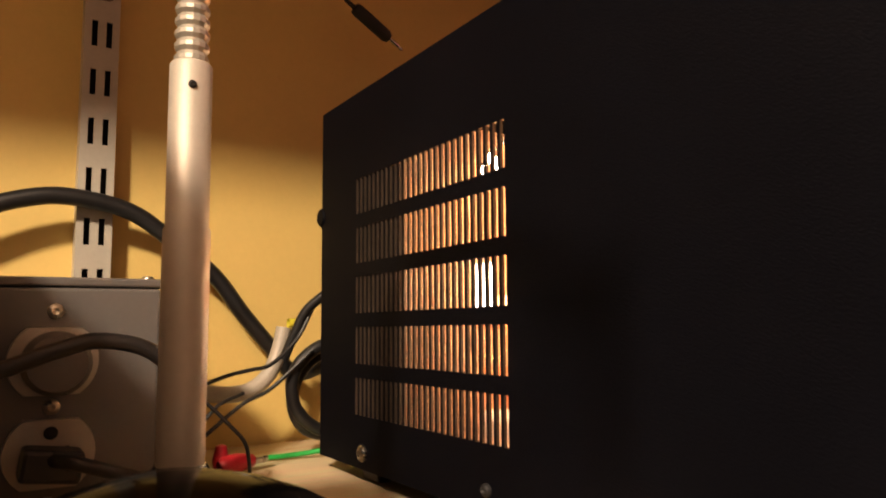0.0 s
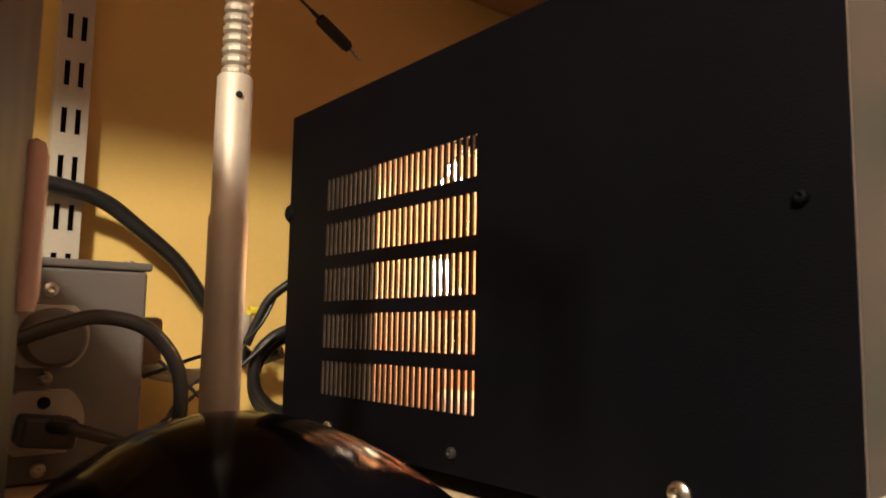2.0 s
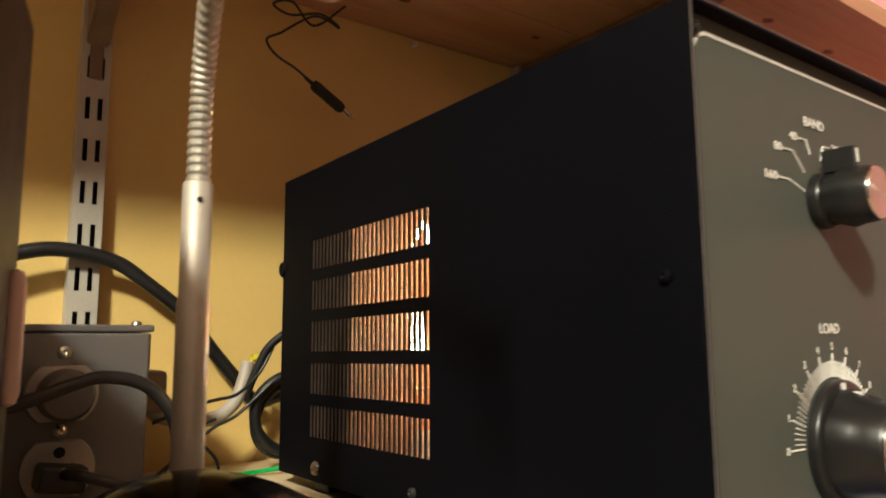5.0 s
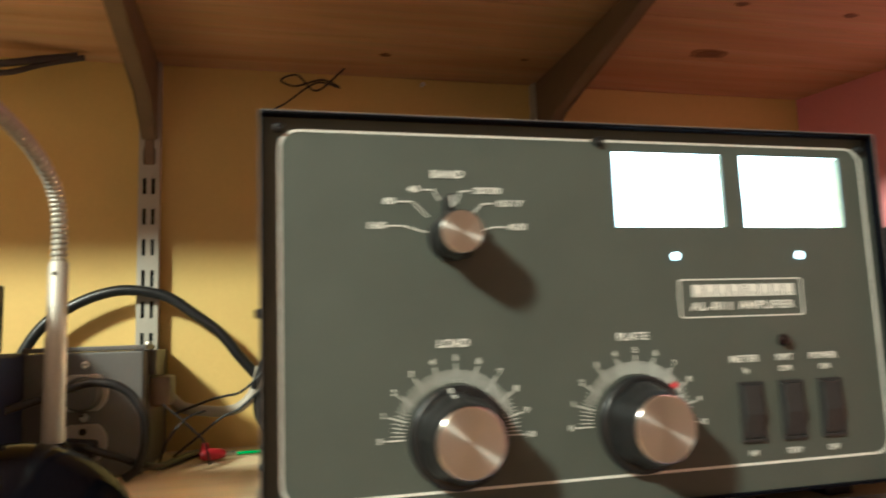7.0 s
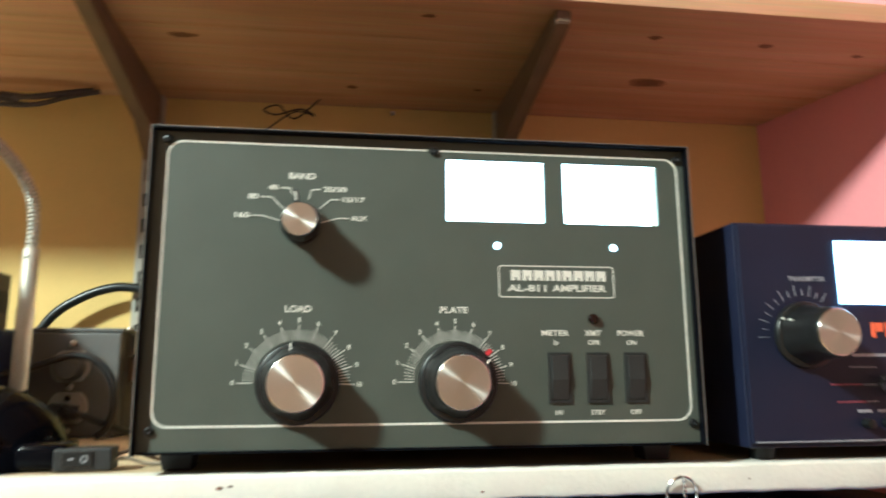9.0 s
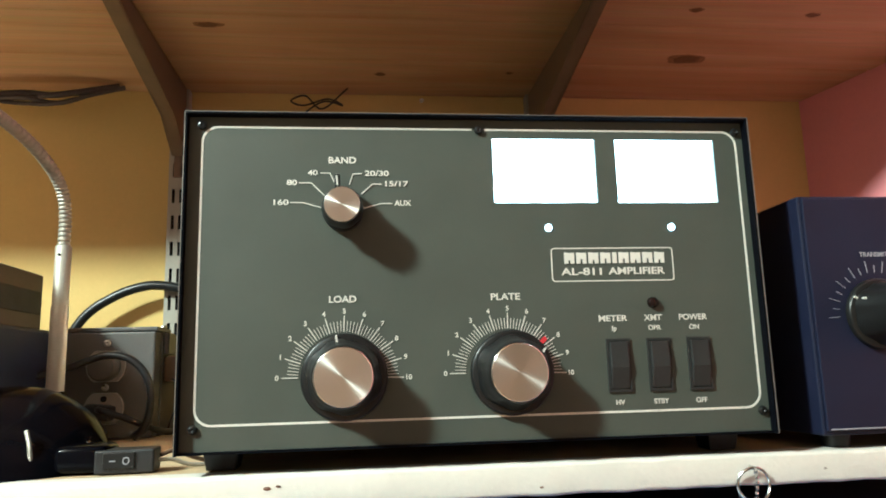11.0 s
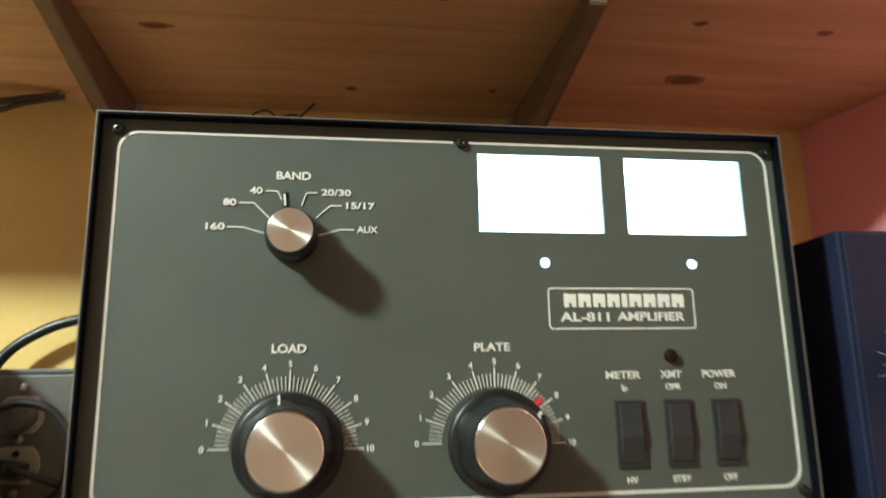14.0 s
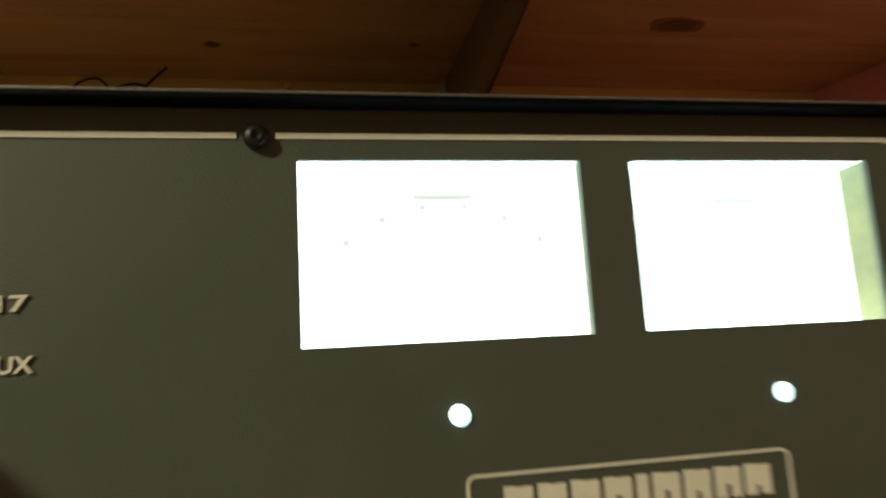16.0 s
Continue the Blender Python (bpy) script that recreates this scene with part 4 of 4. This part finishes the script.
cable("thin_wire", "thin black wire hanging behind the amplifier", [(-0.252, 0.350, 0.010), (-0.2309, 0.350, 0.0264), (-0.2106, 0.350, 0.0421), (-0.1939, 0.350, 0.0500), (-0.170, 0.346, 0.0720)], 0.0012, "cord")
cable("thin_wire", "thin black wire rising by the outlet box", [(-0.258, 0.300, SHELF + 0.0015), (-0.252, 0.302, 0.028), (-0.238, 0.306, 0.046), (-0.222, 0.312, 0.052)], 0.0010, "cord")
cable("thin_wire", "thin black wire looped beside the outlet box", [(-0.256, 0.306, 0.060), (-0.244, 0.304, 0.050), (-0.232, 0.304, 0.038), (-0.222, 0.306, 0.026), (-0.218, 0.310, SHELF + 0.0012)], 0.0010, "cord")
cable("coax_loop", "black coaxial cable coiled behind the amplifier",
      [(-0.115, 0.345, 0.088), (-0.150, 0.350, 0.0785), (-0.1690, 0.352, 0.0700), (-0.1790, 0.354, 0.0560), (-0.1760, 0.356, 0.036), (-0.158, 0.358, 0.022), (-0.138, 0.358, 0.030), (-0.134, 0.356, 0.055), (-0.148, 0.354, 0.072), (-0.1680, 0.357, 0.0640), (-0.1770, 0.360, 0.044), (-0.166, 0.364, 0.022), (-0.130, 0.366, 0.014)], 0.0040, "cord")
cable("coax_lead", "black lead rising into the rear of the amplifier", [(-0.183, 0.360, 0.066), (-0.1775, 0.356, 0.082), (-0.1715, 0.352, 0.0960), (-0.160, 0.344, 0.1080)], 0.0030, "cord")
cable("green_wire", "green earth wire lying on the shelf", [(-0.198, 0.362, SHELF + 0.0016), (-0.190, 0.361, 0.0080), (-0.178, 0.360, 0.0082), (-0.160, 0.355, 0.0100), (-0.140, 0.345, 0.0150)], 0.0016, "green")


def alligator_clip():
    c = thing("alligator_clip", "red insulated alligator clip lying on the shelf", "clip", (-0.219, 0.336, SHELF), rz=20)
    part("boot", turned(bmesh.new(), [(0.0025, 0), (0.0050, 0.003), (0.0055, 0.012), (0.0035, 0.022), (0, 0.023)], "X", (-0.010, 0, 0.0057), 18), "clip", c, "red rubber boot", True)
    part("jaw", block(0.0105, 0.022, -0.0024, 0.0024, 0.0035, 0.0075, 0.001), "zinc", c)
    part("clip_lug", turned(bmesh.new(), [(0.0042, 0), (0.0048, 0.004), (0.003, 0.012), (0, 0.013)], at=(-0.003, 0.008, 0.003), n=16), "clip", c, "", True)


def plug_lead():
    p = thing("audio_lead", "thin black lead with a jack plug hanging from upper shelf", "audio lead", (0, 0, 0))
    part("wire", tube(bmesh.new(), [(-0.088, 0.398, CEIL - 0.002), (-0.118, 0.399, 0.372), (-0.138, 0.399, 0.388), (-0.155, 0.400, 0.382), (-0.140, 0.399, 0.376), (-0.112, 0.398, 0.384), (-0.094, 0.398, 0.376),
                                    (-0.118, 0.397, 0.380), (-0.150, 0.396, 0.356), (-0.162, 0.395, 0.347), (-0.155, 0.393, 0.335), (-0.138, 0.390, 0.3255), (-0.1265, 0.387, 0.3160)], 0.0011, 8), "cord", p, "", True)
    d = Vector((0.036, 0.003, -0.0195)).normalized()
    bm = turned(bmesh.new(), [(0.0014, -0.008), (0.0018, 0.0), (0.0042, 0.001), (0.0048, 0.004), (0.0048, 0.031), (0.0036, 0.034), (0, 0.034)], n=20)
    m = Matrix.Translation((-0.1245, 0.3865, 0.3145)) @ d.to_track_quat("Z", "Y").to_matrix().to_4x4()
    bmesh.ops.transform(bm, matrix=m, verts=bm.verts)
    part("plug_body", bm, "matt", p, "black plug barrel", True)
    bm = turned(bmesh.new(), [(0.0017, 0.034), (0.0017, 0.043), (0.0011, 0.044), (0.0016, 0.046), (0, 0.0485)], n=14)
    bmesh.ops.transform(bm, matrix=m, verts=bm.verts)
    part("plug_pin", bm, "chrome", p, "bright metal jack pin", True)


def key_ring():
    k = thing("key_ring", "small steel ring with a ball chain on the shelf edge", "key ring", (0.1570, -0.0035, -0.0050))
    bm = bmesh.new()
    pts = [(0.0100 * math.sin(2 * math.pi * i / 32), -0.001 * math.cos(2 * math.pi * i / 16), 0.0100 * math.cos(2 * math.pi * i / 32) - 0.0062) for i in range(33)]
    tube(bm, pts, 0.0009, 8, 2)
    part("ring", bm, "chrome", k, "bright steel split ring", True)
    for i in range(7):
        part("chain_ball", turned(bmesh.new(), [(0, -0.0012), (0.0009, -0.0009), (0.0012, 0), (0.0009, 0.0009), (0, 0.0012)], at=(0.0006 * math.sin(i), -0.0025, 0.0015 - i * 0.0030), n=12), "chrome", k, "", True)
    part("hook", tube(bmesh.new(), [(0.0, 0.0045, 0.0042), (0.0, -0.002, 0.0040), (0.0, -0.0040, 0.0030), (0.0, -0.0030, 0.0010)], 0.0007, 8, 4), "zinc", k, "", True)


def lower_radio():
    r = thing("transceiver", "dark blue-black radio on the shelf below", "radio", (0, 0, 0))
    part("case", block(-0.16, 0.36, 0.012, 0.30, -0.160, -0.028, 0.004), "navy", r)
    # front coloured as if lit by blue glow
    part("front_panel", block(-0.155, 0.355, -0.030, 0.0115, -0.155, -0.031, 0.002), "blue_glow_tint", r)
    part("trim", block(0.08, 0.135, -0.0320, -0.0302, -0.0365, -0.0345, 0.0005), "pale", r, "pale blue trim strip")
    s = thing("lower_shelf", "plain wooden shelf board under the radio", "shelf", (0, 0, -0.162))
    part("board", block(-1.1, 0.60, 0.0, WALL - 0.001, -0.02, -0.0002, 0.001), "pine_top", s)


cable("switch_wire", "thin cream wire from the small switch box", [(-0.1935, 0.038, 0.0125), (-0.186, 0.042, 0.0120), (-0.178, 0.046, 0.0085), (-0.166, 0.052, SHELF + 0.0013)], 0.0012, "grey_cord")
cable("switch_wire", "thin brown wire from the small switch box", [(-0.1935, 0.042, 0.0150), (-0.187, 0.048, 0.0165), (-0.179, 0.056, 0.0120), (-0.168, 0.064, SHELF + 0.0013)], 0.0013, "bracket")
alligator_clip()
plug_lead()
key_ring()
lower_radio()
for dy, dz, r in ((0.0, 0.0, 0.0035), (-0.008, -0.003, 0.003), (0.006, -0.007, 0.0028), (-0.003, -0.011, 0.0025)):
    cable("bundled_cable", "dark loose cable tucked under the upper shelf",
          [(-0.56, 0.392 + dy, 0.362 + dz), (-0.50, 0.388 + dy, 0.376 + dz * 0.5), (-0.455, 0.391 - dy, 0.383 + dz), (-0.415, 0.386 + dy, 0.379 + dz), (-0.380, 0.392 + dy * 0.5, 0.388 + dz * 0.6), (-0.350 + dy, 0.398, 0.3955 + dz * 0.2)], r, "bundle")
# pale peg standing out of the back wall
tagged(link("dust_speck", turned(bmesh.new(), [(0.0022, 0), (0.0026, 0.004), (0.0016, 0.007), (0, 0.0075)], "-Y", (0.0030, WALL, 0.3935), 12), "ceramic", None, "", True), "small pale wall peg below the upper shelf", "peg")
